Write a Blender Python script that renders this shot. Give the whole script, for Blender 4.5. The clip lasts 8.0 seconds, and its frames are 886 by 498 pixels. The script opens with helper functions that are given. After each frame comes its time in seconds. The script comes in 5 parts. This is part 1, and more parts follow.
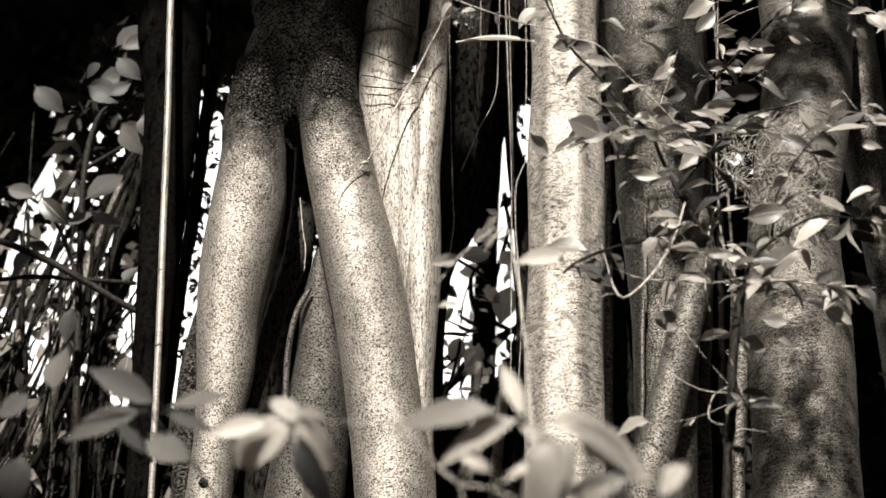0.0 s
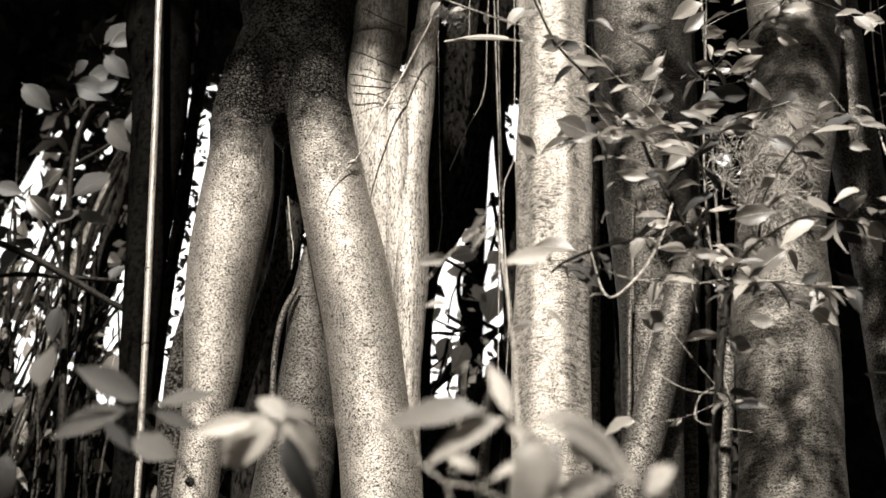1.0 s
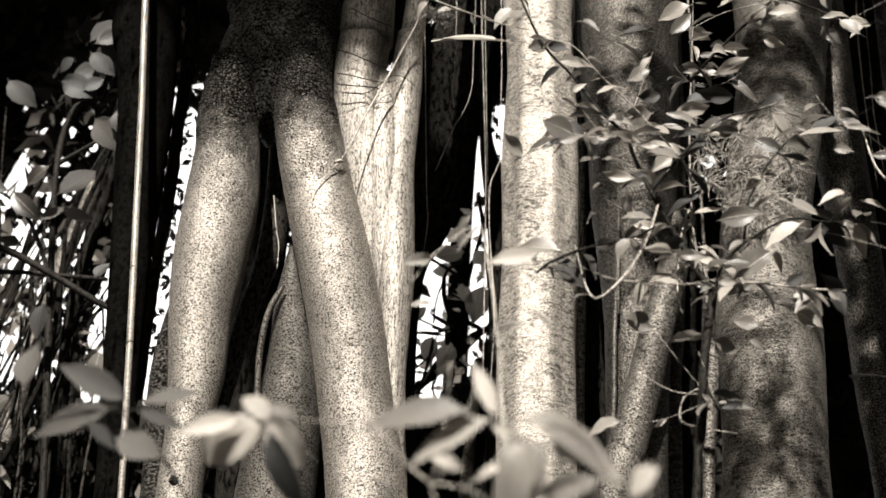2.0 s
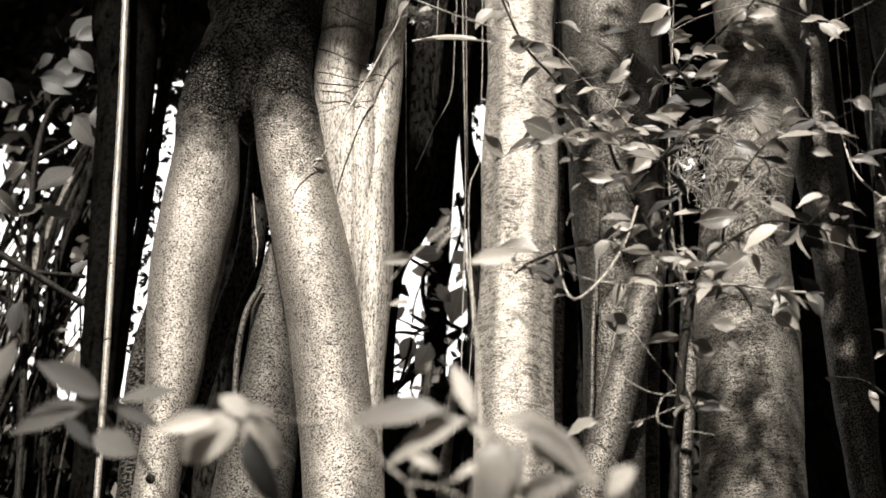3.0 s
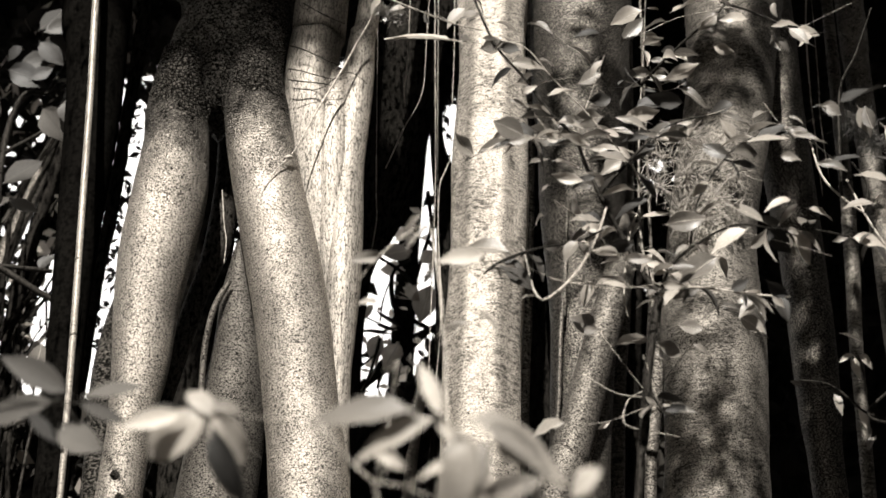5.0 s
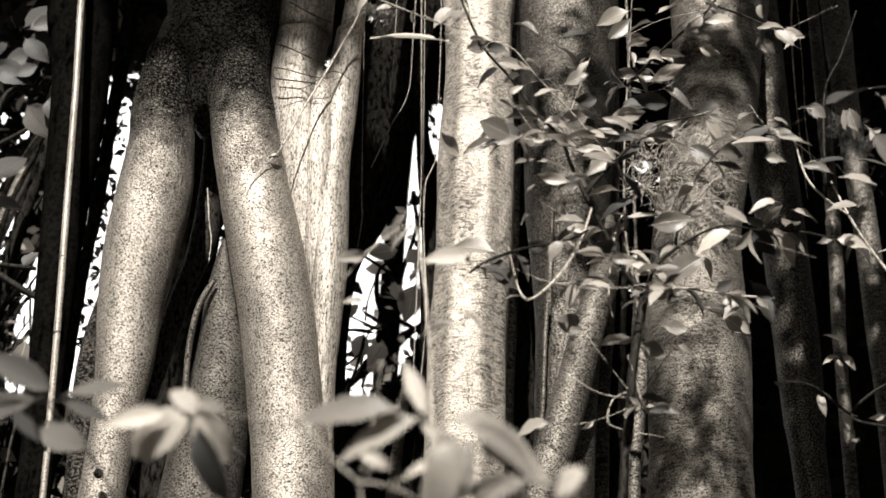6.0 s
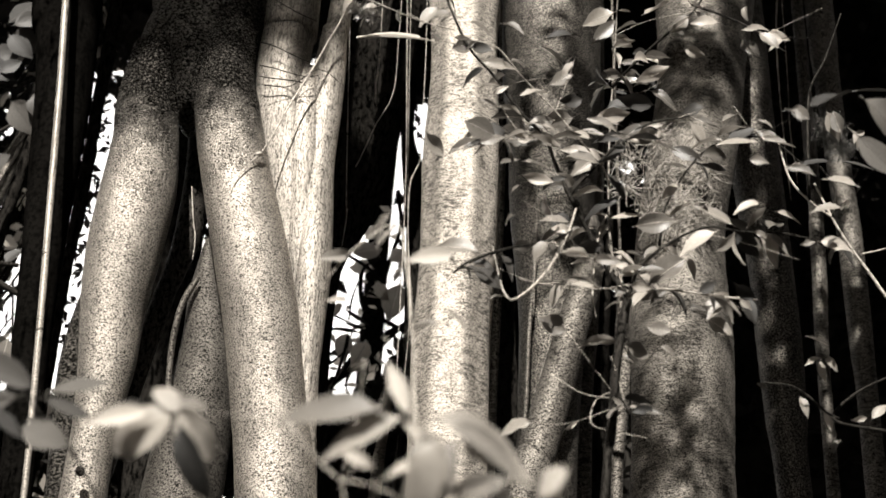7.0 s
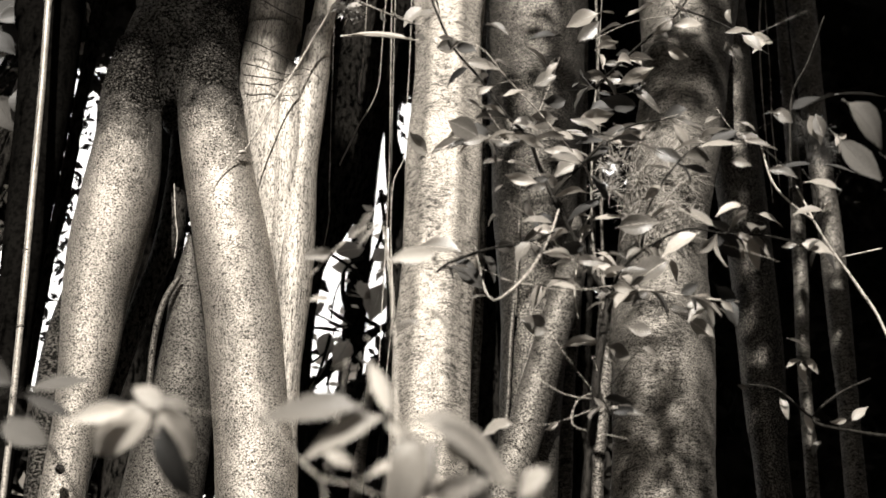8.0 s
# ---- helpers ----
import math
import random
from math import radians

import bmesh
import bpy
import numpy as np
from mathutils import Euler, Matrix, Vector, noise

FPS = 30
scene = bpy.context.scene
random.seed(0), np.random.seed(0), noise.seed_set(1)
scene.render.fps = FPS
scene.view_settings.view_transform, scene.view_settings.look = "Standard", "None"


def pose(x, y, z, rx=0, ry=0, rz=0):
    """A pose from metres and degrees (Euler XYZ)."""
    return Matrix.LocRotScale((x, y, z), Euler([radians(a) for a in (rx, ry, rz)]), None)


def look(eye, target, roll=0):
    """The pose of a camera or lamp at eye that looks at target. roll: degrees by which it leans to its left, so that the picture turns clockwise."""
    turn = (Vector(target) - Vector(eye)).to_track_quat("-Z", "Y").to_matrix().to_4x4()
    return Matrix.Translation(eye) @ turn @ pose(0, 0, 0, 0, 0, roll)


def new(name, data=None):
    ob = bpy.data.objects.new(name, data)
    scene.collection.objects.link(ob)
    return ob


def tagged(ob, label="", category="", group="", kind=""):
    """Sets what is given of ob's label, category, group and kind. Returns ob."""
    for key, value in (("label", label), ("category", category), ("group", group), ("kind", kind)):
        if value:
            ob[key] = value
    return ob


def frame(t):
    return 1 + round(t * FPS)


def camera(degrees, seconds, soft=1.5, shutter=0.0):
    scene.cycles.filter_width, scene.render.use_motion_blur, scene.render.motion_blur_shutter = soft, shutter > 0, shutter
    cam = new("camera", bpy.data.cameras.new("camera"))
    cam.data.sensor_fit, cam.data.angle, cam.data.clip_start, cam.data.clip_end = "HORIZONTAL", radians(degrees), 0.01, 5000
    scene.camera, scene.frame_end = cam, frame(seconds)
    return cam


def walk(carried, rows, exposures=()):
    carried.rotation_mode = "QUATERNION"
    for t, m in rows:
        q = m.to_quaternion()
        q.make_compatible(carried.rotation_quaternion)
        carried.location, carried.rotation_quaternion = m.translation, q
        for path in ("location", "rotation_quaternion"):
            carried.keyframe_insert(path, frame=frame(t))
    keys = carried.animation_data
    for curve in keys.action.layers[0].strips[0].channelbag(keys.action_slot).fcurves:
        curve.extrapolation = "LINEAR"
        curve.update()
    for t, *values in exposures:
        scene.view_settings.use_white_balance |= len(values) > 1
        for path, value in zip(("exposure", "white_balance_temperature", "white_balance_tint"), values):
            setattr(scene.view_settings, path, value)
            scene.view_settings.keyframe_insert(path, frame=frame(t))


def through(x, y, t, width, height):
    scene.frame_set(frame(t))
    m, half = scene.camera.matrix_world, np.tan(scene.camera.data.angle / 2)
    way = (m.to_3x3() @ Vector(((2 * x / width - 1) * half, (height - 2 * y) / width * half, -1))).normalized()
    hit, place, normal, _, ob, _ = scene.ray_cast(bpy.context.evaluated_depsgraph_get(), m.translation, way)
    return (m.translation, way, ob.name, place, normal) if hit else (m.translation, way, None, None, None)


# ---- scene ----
# ---- camera: pans to the right on a tripod, looking up into the trunks ----
cam = camera(35, 8.0, soft=1.6)
cam.data.dof.use_dof = True
cam.data.dof.focus_distance = 6.4
cam.data.dof.aperture_fstop = 2.3
walk(cam, [
    (0.0, pose(0, 0, 1.5, 119.146, -1.223, 2.259)),
    (0.5, pose(0, 0, 1.5, 119.151, -1.216, 2.004)),
    (1.0, pose(0, 0, 1.5, 119.132, -1.189, 1.708)),
    (1.5, pose(0, 0, 1.5, 119.131, -1.204, 1.447)),
    (3.0, pose(0, 0, 1.5, 119.149, -1.172, 0.082)),
    (3.5, pose(0, 0, 1.5, 119.142, -1.210, -0.265)),
    (4.0, pose(0, 0, 1.5, 119.146, -1.171, -0.653)),
    (4.5, pose(0, 0, 1.5, 119.146, -1.208, -1.052)),
    (6.0, pose(0, 0, 1.5, 119.144, -1.190, -2.059)),
    (6.5, pose(0, 0, 1.5, 119.139, -1.221, -2.468)),
    (7.0, pose(0, 0, 1.5, 119.141, -1.206, -2.804)),
    (7.5, pose(0, 0, 1.5, 119.139, -1.170, -3.171)),
    (8.0, pose(0, 0, 1.5, 119.150, -1.221, -3.622)),
], exposures=[(0.0, 1.22), (8.0, 1.22)])

# ---- light: a high sun behind the camera, just over its left shoulder ----
SUN_ELEV, SUN_SIDE = radians(38), radians(8)
to_sun = Vector((-math.sin(SUN_SIDE) * math.cos(SUN_ELEV), -math.cos(SUN_SIDE) * math.cos(SUN_ELEV), math.sin(SUN_ELEV)))
sun = new("sun", bpy.data.lights.new("sun", "SUN"))
sun.data.energy, sun.data.angle, sun.data.color = 5.0, radians(0.5), (1.0, 0.955, 0.885)
sun.matrix_world = look(to_sun * 40, (0, 0, 0))

world = bpy.data.worlds.new("sky")
scene.world = world
world.use_nodes = True
wn = world.node_tree
sky = wn.nodes.new("ShaderNodeTexSky")
sky.sky_type, sky.sun_disc, sky.sun_elevation, sky.sun_rotation = "NISHITA", False, SUN_ELEV, radians(180) + SUN_SIDE
grey = wn.nodes.new("ShaderNodeRGBToBW")          # black-and-white film
warm = wn.nodes.new("ShaderNodeMix")
warm.data_type, warm.blend_type = "RGBA", "MULTIPLY"
warm.inputs["Factor"].default_value = 1.0
warm.inputs["B"].default_value = (1.0, 0.94, 0.86, 1)
back = wn.nodes["Background"]
back.inputs["Strength"].default_value = 0.05
wn.links.new(sky.outputs["Color"], grey.inputs["Color"])
wn.links.new(grey.outputs["Val"], warm.inputs["A"])
wn.links.new(warm.outputs["Result"], back.inputs["Color"])


# ---- materials (a warm black-and-white print) ----
def tone(v, warmth=1.0):
    """A warm grey of the print, v its brightness."""
    return (v, v * (1 - 0.085 * warmth), v * (1 - 0.19 * warmth), 1)


class Nodes:
    """Short hand for a material's node tree."""

    def __init__(self, name):
        self.m = bpy.data.materials.new(name)
        self.m.use_nodes = True
        self.t = self.m.node_tree
        self.b = self.t.nodes["Principled BSDF"]
        self.out = self.t.nodes["Material Output"]
        self.co = self.t.nodes.new("ShaderNodeTexCoord").outputs["Object"]

    def link(self, a, b):
        self.t.links.new(a, b)

    def scaled(self, sx, sy, sz):
        n = self.t.nodes.new("ShaderNodeMapping")
        n.inputs["Scale"].default_value = (sx, sy, sz)
        self.link(self.co, n.inputs["Vector"])
        return n.outputs["Vector"]

    def noise(self, vec, scale, detail=4.0, rough=0.55, distort=0.0):
        n = self.t.nodes.new("ShaderNodeTexNoise")
        for key, val in (("Scale", scale), ("Detail", detail), ("Roughness", rough), ("Distortion", distort)):
            n.inputs[key].default_value = val
        self.link(vec, n.inputs["Vector"])
        return n.outputs["Fac"]

    def cells(self, vec, scale, feature="F1", rand=1.0):
        n = self.t.nodes.new("ShaderNodeTexVoronoi")
        n.feature = feature
        n.inputs["Scale"].default_value = scale
        n.inputs["Randomness"].default_value = rand
        self.link(vec, n.inputs["Vector"])
        return n.outputs["Distance"]

    def warped(self, vec, scale, amount):
        """Coordinates pushed about by noise, so that cells come out uneven."""
        n = self.t.nodes.new("ShaderNodeTexNoise")
        n.inputs["Scale"].default_value = scale
        n.inputs["Detail"].default_value = 3
        self.link(self.co, n.inputs["Vector"])
        m = self.t.nodes.new("ShaderNodeVectorMath")
        m.operation = "MULTIPLY_ADD"
        m.inputs[1].default_value = (amount, amount, amount)
        self.link(n.outputs["Color"], m.inputs[0])
        self.link(vec, m.inputs[2])
        return m.outputs["Vector"]

    def ramp(self, fac, stops):
        n = self.t.nodes.new("ShaderNodeValToRGB")
        el = n.color_ramp.elements
        while len(el) < len(stops):
            el.new(0.5)
        for e, (p, c) in zip(el, stops):
            e.position = p
            e.color = c if isinstance(c, tuple) else (c, c, c, 1)
        self.link(fac, n.inputs["Fac"])
        return n.outputs["Color"]

    def mix(self, a, b, fac=1.0, blend="MULTIPLY"):
        n = self.t.nodes.new("ShaderNodeMix")
        n.data_type, n.blend_type = "RGBA", blend
        if isinstance(fac, float):
            n.inputs["Factor"].default_value = fac
        else:
            self.link(fac, n.inputs["Factor"])
        for key, val in (("A", a), ("B", b)):
            if isinstance(val, tuple):
                n.inputs[key].default_value = val
            else:
                self.link(val, n.inputs[key])
        return n.outputs["Result"]

    def bump(self, height, dist, strength=1.0, before=None):
        n = self.t.nodes.new("ShaderNodeBump")
        n.inputs["Distance"].default_value = dist
        n.inputs["Strength"].default_value = strength
        self.link(height, n.inputs["Height"])
        if before is not None:
            self.link(before, n.inputs["Normal"])
        return n.outputs["Normal"]


def bark(name, light, grain=150.0, along=1.0, flecks=0.47, cracks=0.0, flat=1.6, ripple=0.0, streaks=0.0, gloss=0.62, shine=2.0, bumpy=0.003, rough_from=None):
    """Bark: fine grain and pores, a net of cracks (flat over 1: wider than high), ripples across or streaks along
    the trunk, larger stains; waxy between the flecks."""
    k = Nodes(name)
    fine = k.noise(k.scaled(1, 1, along), grain, 3, 0.65)
    tiny = k.noise(k.co, grain * 2.0, 2, 0.6)
    pits = k.cells(k.scaled(1, 1, along * 0.8), grain * 0.75)
    stain = k.noise(k.scaled(1, 1, 0.45), 5.0, 5, 0.62, 0.5)
    patch = k.noise(k.scaled(1, 1, 0.7), 11.0, 4, 0.6)
    skin = k.ramp(fine, [(flecks - 0.08, 0.08), (flecks - 0.01, 0.72), (flecks + 0.08, 1.12)])
    skin = k.mix(skin, k.ramp(tiny, [(0.38, 0.35), (0.55, 1.08)]), 0.8)
    skin = k.mix(skin, k.ramp(pits, [(0.10, 0.15), (0.24, 1.0)]), k.ramp(patch, [(0.40, 0.25), (0.60, 0.9)]))
    normal = k.bump(fine, bumpy, 1.0)
    normal = k.bump(tiny, bumpy * 0.35, 0.8, normal)
    if cracks:
        net = k.cells(k.warped(k.scaled(1, 1, flat), 20.0, 0.05), cracks, "DISTANCE_TO_EDGE")
        lines = k.ramp(net, [(0.01, 0.06), (0.085, 1.0)])
        lines = k.mix((1, 1, 1, 1), lines, k.ramp(patch, [(0.36, 0.95), (0.58, 0.25)]))
        skin = k.mix(skin, lines)
        normal = k.bump(lines, bumpy * 0.9, 0.8, normal)
    if ripple:
        wave = k.noise(k.warped(k.scaled(0.28, 0.28, 1.0), 9.0, 0.03), ripple, 3, 0.6)
        folds = k.ramp(wave, [(0.40, 0.22), (0.52, 1.0)])
        skin = k.mix(skin, folds, k.ramp(stain, [(0.40, 0.9), (0.62, 0.2)]))
        normal = k.bump(wave, bumpy * 2.2, 0.9, normal)
    if streaks:
        wave = k.noise(k.scaled(1, 1, 0.16), streaks, 3, 0.6)
        skin = k.mix(skin, k.ramp(wave, [(0.38, 0.3), (0.50, 1.05)]), 0.75)
        normal = k.bump(wave, bumpy * 1.2, 0.8, normal)
    skin = k.mix(skin, k.ramp(stain, [(0.30, 0.45), (0.5, 0.95), (0.7, 1.15)]), 0.75)
    col = k.mix(skin, tone(light))
    wax = k.mix(skin, (shine, shine, shine, 1))
    if rough_from is not None:
        # old bark flakes above this height; the change wanders
        zed = k.t.nodes.new("ShaderNodeSeparateXYZ")
        k.link(k.co, zed.inputs["Vector"])
        hi = k.t.nodes.new("ShaderNodeMath")
        hi.operation = "MULTIPLY_ADD"
        k.link(k.noise(k.co, 5.0, 4), hi.inputs[0])
        hi.inputs[1].default_value = 0.9
        k.link(zed.outputs["Z"], hi.inputs[2])
        band = k.t.nodes.new("ShaderNodeMapRange")
        band.inputs["From Min"].default_value, band.inputs["From Max"].default_value = rough_from + 0.18, rough_from + 0.72
        k.link(hi.outputs["Value"], band.inputs["Value"])
        flakes = k.cells(k.warped(k.scaled(1, 1, 1.2), 14.0, 0.08), 44.0, "DISTANCE_TO_EDGE")
        old = k.mix(tone(0.045), k.ramp(flakes, [(0.02, 0.1), (0.25, 1.0)]))
        old = k.mix(old, k.ramp(fine, [(0.42, 0.15), (0.6, 1.3)]))
        col = k.mix(col, old, band.outputs["Result"], "MIX")
        crust = k.mix(k.ramp(flakes, [(0.04, 0.0), (0.2, 1.0)]), k.ramp(fine, [(0.44, 0.0), (0.62, 0.5)]))
        wax = k.mix(wax, crust, band.outputs["Result"], "MIX")
        normal = k.bump(k.mix((0.5, 0.5, 0.5, 1), k.ramp(flakes, [(0.0, 0.0), (0.25, 1.0)]), band.outputs["Result"], "MIX"), 0.012, 0.8, normal)
    k.link(col, k.b.inputs["Base Color"])
    k.link(normal, k.b.inputs["Normal"])
    k.b.inputs["Roughness"].default_value = gloss
    k.link(wax, k.b.inputs["Specular IOR Level"])
    k.b.inputs["Specular Tint"].default_value = tone(1.0)
    return k.m


def leaf_skin(name, v, through=0.3, gloss=0.33):
    """Leaf: waxy, paler along the midrib, letting some light through."""
    k = Nodes(name)
    info = k.t.nodes.new("ShaderNodeObjectInfo").outputs["Random"]
    blotch = k.noise(k.co, 30.0, 4)
    col = k.mix(tone(v), k.ramp(blotch, [(0.3, 0.7), (0.7, 1.1)]), 0.8)
    col = k.mix(col, k.ramp(info, [(0.0, 0.25), (0.5, 0.8), (1.0, 1.35)]))
    k.link(col, k.b.inputs["Base Color"])
    k.link(k.bump(blotch, 0.002, 0.6), k.b.inputs["Normal"])
    k.b.inputs["Roughness"].default_value = gloss
    tr = k.t.nodes.new("ShaderNodeBsdfTranslucent")
    k.link(col, tr.inputs["Color"])
    mx = k.t.nodes.new("ShaderNodeMixShader")
    mx.inputs["Fac"].default_value = through
    k.link(k.b.outputs["BSDF"], mx.inputs[1])
    k.link(tr.outputs["BSDF"], mx.inputs[2])
    k.link(mx.outputs["Shader"], k.out.inputs["Surface"])
    return k.m


def crown_skin(name, v, through=0.2):
    """Leaves of a whole crown, each a little different."""
    k = Nodes(name)
    rnd = k.t.nodes.new("ShaderNodeNewGeometry").outputs["Random Per Island"]
    col = k.mix(tone(v), k.ramp(rnd, [(0.0, 0.5), (1.0, 1.3)]))
    k.link(col, k.b.inputs["Base Color"])
    k.b.inputs["Roughness"].default_value = 0.8
    k.b.inputs["Specular IOR Level"].default_value = 0.1
    tr = k.t.nodes.new("ShaderNodeBsdfTranslucent")
    k.link(col, tr.inputs["Color"])
    mx = k.t.nodes.new("ShaderNodeMixShader")
    mx.inputs["Fac"].default_value = through
    k.link(k.b.outputs["BSDF"], mx.inputs[1])
    k.link(tr.outputs["BSDF"], mx.inputs[2])
    k.link(mx.outputs["Shader"], k.out.inputs["Surface"])
    return k.m


BARK_PALE = bark("pale_smooth_bark", 0.05, 115.0, 1.1, 0.47, cracks=72.0, flat=1.4, gloss=0.60, shine=5.4, bumpy=0.0030, rough_from=5.42)
# fig bark darkened in colour to stand for the low leg's partial shade
BARK_HALF_SHADE = bark("half_shade_cracked_bark", 0.06, 105.0, 1.1, 0.48, cracks=60.0, gloss=0.58, shine=0.8, bumpy=0.002)
BARK_STREAKED = bark("streaked_bark", 0.13, 125.0, 0.45, 0.43, streaks=95.0, gloss=0.66, shine=3.4, bumpy=0.0018)
BARK_CRACKED = bark("cracked_bark", 0.13, 120.0, 1.3, 0.44, cracks=70.0, flat=2.0, ripple=85.0, gloss=0.70, shine=6.2, bumpy=0.0020)
BARK_ROUGH = bark("rough_flaking_bark", 0.04, 70.0, 1.2, 0.53, cracks=40.0, flat=1.3, bumpy=0.012, gloss=0.55, shine=0.7)
BARK_SPECKLED = bark("speckled_dark_bark", 0.035, 115.0, 1.2, 0.56, gloss=0.58, shine=2.6, bumpy=0.003)
BARK_RINGED = bark("grey_ringed_bark", 0.08, 90.0, 1.5, 0.49, cracks=46.0, flat=2.0, ripple=70.0, gloss=0.6, shine=2.1, bumpy=0.002)
BARK_BURL = bark("grey_wrinkled_bark", 0.08, 110.0, 1.5, 0.48, ripple=75.0, gloss=0.62, shine=2.2, bumpy=0.0026)
# next two put shade into the bark's colour: grey, then near-black
BARK_SHADE = bark("shade_grey_bark", 0.03, 60.0, 0.5, 0.48, shine=0.15, bumpy=0.001)
BARK_DEEP_SHADE = bark("deep_shade_bark", 0.016, 40.0, 0.4, 0.48, gloss=0.9, shine=0.0)
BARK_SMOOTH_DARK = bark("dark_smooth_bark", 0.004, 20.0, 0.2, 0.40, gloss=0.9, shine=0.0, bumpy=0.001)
POLE_SKIN = bark("pale_cane_skin", 0.22, 60.0, 0.06, 0.38, gloss=0.45, shine=1.0, bumpy=0.0006)
TWIG_PALE = bark("pale_twig_bark", 0.42, 120.0, 0.3, 0.42, gloss=0.5, shine=0.6, bumpy=0.001)
TWIG_GREY = bark("grey_twig_bark", 0.18, 120.0, 0.3, 0.44, gloss=0.5, shine=0.6, bumpy=0.001)
# for dark rootlets; on the sapling's stems this colour stands in for shade
TWIG_DARK_SHADED = bark("dark_and_shaded_twig_bark", 0.014, 120.0, 0.3, 0.45, bumpy=0.001, gloss=0.7, shine=0.2)
# copies of one leaf skin; light and shade on the leaves are put into their tints
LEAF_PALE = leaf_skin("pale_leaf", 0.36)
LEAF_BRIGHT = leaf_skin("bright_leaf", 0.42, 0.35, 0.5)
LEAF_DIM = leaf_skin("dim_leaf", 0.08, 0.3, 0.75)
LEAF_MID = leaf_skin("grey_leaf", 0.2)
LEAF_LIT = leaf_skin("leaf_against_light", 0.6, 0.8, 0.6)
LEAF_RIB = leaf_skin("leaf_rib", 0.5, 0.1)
LEAF_SHADED = leaf_skin("shaded_leaf", 0.035, 0.15, 0.6)
# one crown leaf, shade or backlight put into its colour: near-black and bright copies
LEAF_CROWN_SHADE = crown_skin("crown_leaf_in_shade", 0.022)
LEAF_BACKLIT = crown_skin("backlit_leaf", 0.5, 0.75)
MOSS = leaf_skin("pale_moss", 0.7, 0.2, 0.6)
# near-black, painted as the shade inside a crown
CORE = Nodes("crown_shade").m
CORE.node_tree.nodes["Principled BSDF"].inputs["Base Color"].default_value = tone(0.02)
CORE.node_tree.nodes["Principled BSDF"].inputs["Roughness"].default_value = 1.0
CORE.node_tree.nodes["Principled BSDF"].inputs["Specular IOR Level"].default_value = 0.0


def soil():
    k = Nodes("leaf_litter")
    a = k.cells(k.co, 14.0)
    b = k.noise(k.co, 1.2, 6)
    col = k.mix(k.ramp(a, [(0.1, tone(0.02)), (0.6, tone(0.07))]), k.ramp(b, [(0.3, 0.5), (0.7, 1.1)]))
    k.link(col, k.b.inputs["Base Color"])
    k.link(k.bump(a, 0.03), k.b.inputs["Normal"])
    k.b.inputs["Roughness"].default_value = 0.9
    return k.m


# ---- building helpers ----
def thing(name, base, label, category, group="", kind=""):
    ob = new(name)
    ob.location = base
    ob.empty_display_size = 0.1
    return tagged(ob, label, category, group, kind)


def part_mesh(name, mesh, material, parent, label=""):
    mesh.materials.append(material)
    ob = new(name, mesh)
    ob.parent = parent
    if label:
        ob["label"] = label
    return ob


def origin_of(ob):
    at = Vector((0, 0, 0))
    while ob:
        at += ob.location
        ob = ob.parent
    return at


def part(name, verts, faces, material, parent, label="", smooth=True):
    """One mesh from world coordinates, as a part of parent."""
    o = origin_of(parent)
    v = np.asarray(verts, float) - np.array(o)
    me = bpy.data.meshes.new(name)
    me.from_pydata(v.tolist(), [], faces)
    if smooth:
        me.shade_smooth()
    return part_mesh(name, me, material, parent, label)


def spline(pts, step):
    """A smooth line (Catmull-Rom) through points of any dimension, sampled about every step metres."""
    p = np.array(pts, float)
    p = np.vstack([2 * p[0] - p[1], p, 2 * p[-1] - p[-2]])
    out = []
    for i in range(1, len(p) - 2):
        n = max(2, int(np.linalg.norm(p[i + 1][:3] - p[i][:3]) / step))
        for s in np.arange(n) / n:
            a, b, c, d = p[i - 1], p[i], p[i + 1], p[i + 2]
            out.append(0.5 * (2 * b + (c - a) * s + (2 * a - 5 * b + 4 * c - d) * s * s + (3 * b - a - 3 * c + d) * s ** 3))
    out.append(p[-2])
    return np.array(out)


def reach(pts, low=None, high=None, flare=1.5, thin=0.75):
    """Carries a stem's line on to the ground (low) and up into the crown (high). Points run from the top down."""
    p = [list(q) for q in pts]
    if high is not None and p[0][2] < high:
        d = (np.array(p[0][:3]) - np.array(p[1][:3]))
        d = d / max(d[2], 0.2)
        top = np.array(p[0][:3]) + 0.6 * d * (high - p[0][2]) * np.array([1, 1, 1 / 0.6])
        p.insert(0, [*top, p[0][3] * thin])
    if low is not None and p[-1][2] > low:
        d = (np.array(p[-1][:3]) - np.array(p[-2][:3]))
        d = d / max(-d[2], 0.2)
        h = p[-1][2] - low
        mid = np.array(p[-1][:3]) + d * h * 0.5 * np.array([0.8, 0.8, 1])
        end = np.array(p[-1][:3]) + d * h * np.array([0.7, 0.7, 1]) - np.array([0, 0, 0.15])
        r = p[-1][3]
        p.append([*mid, r * (1 + 0.3 * (flare - 1))])
        p.append([*end, r * flare])
    return p


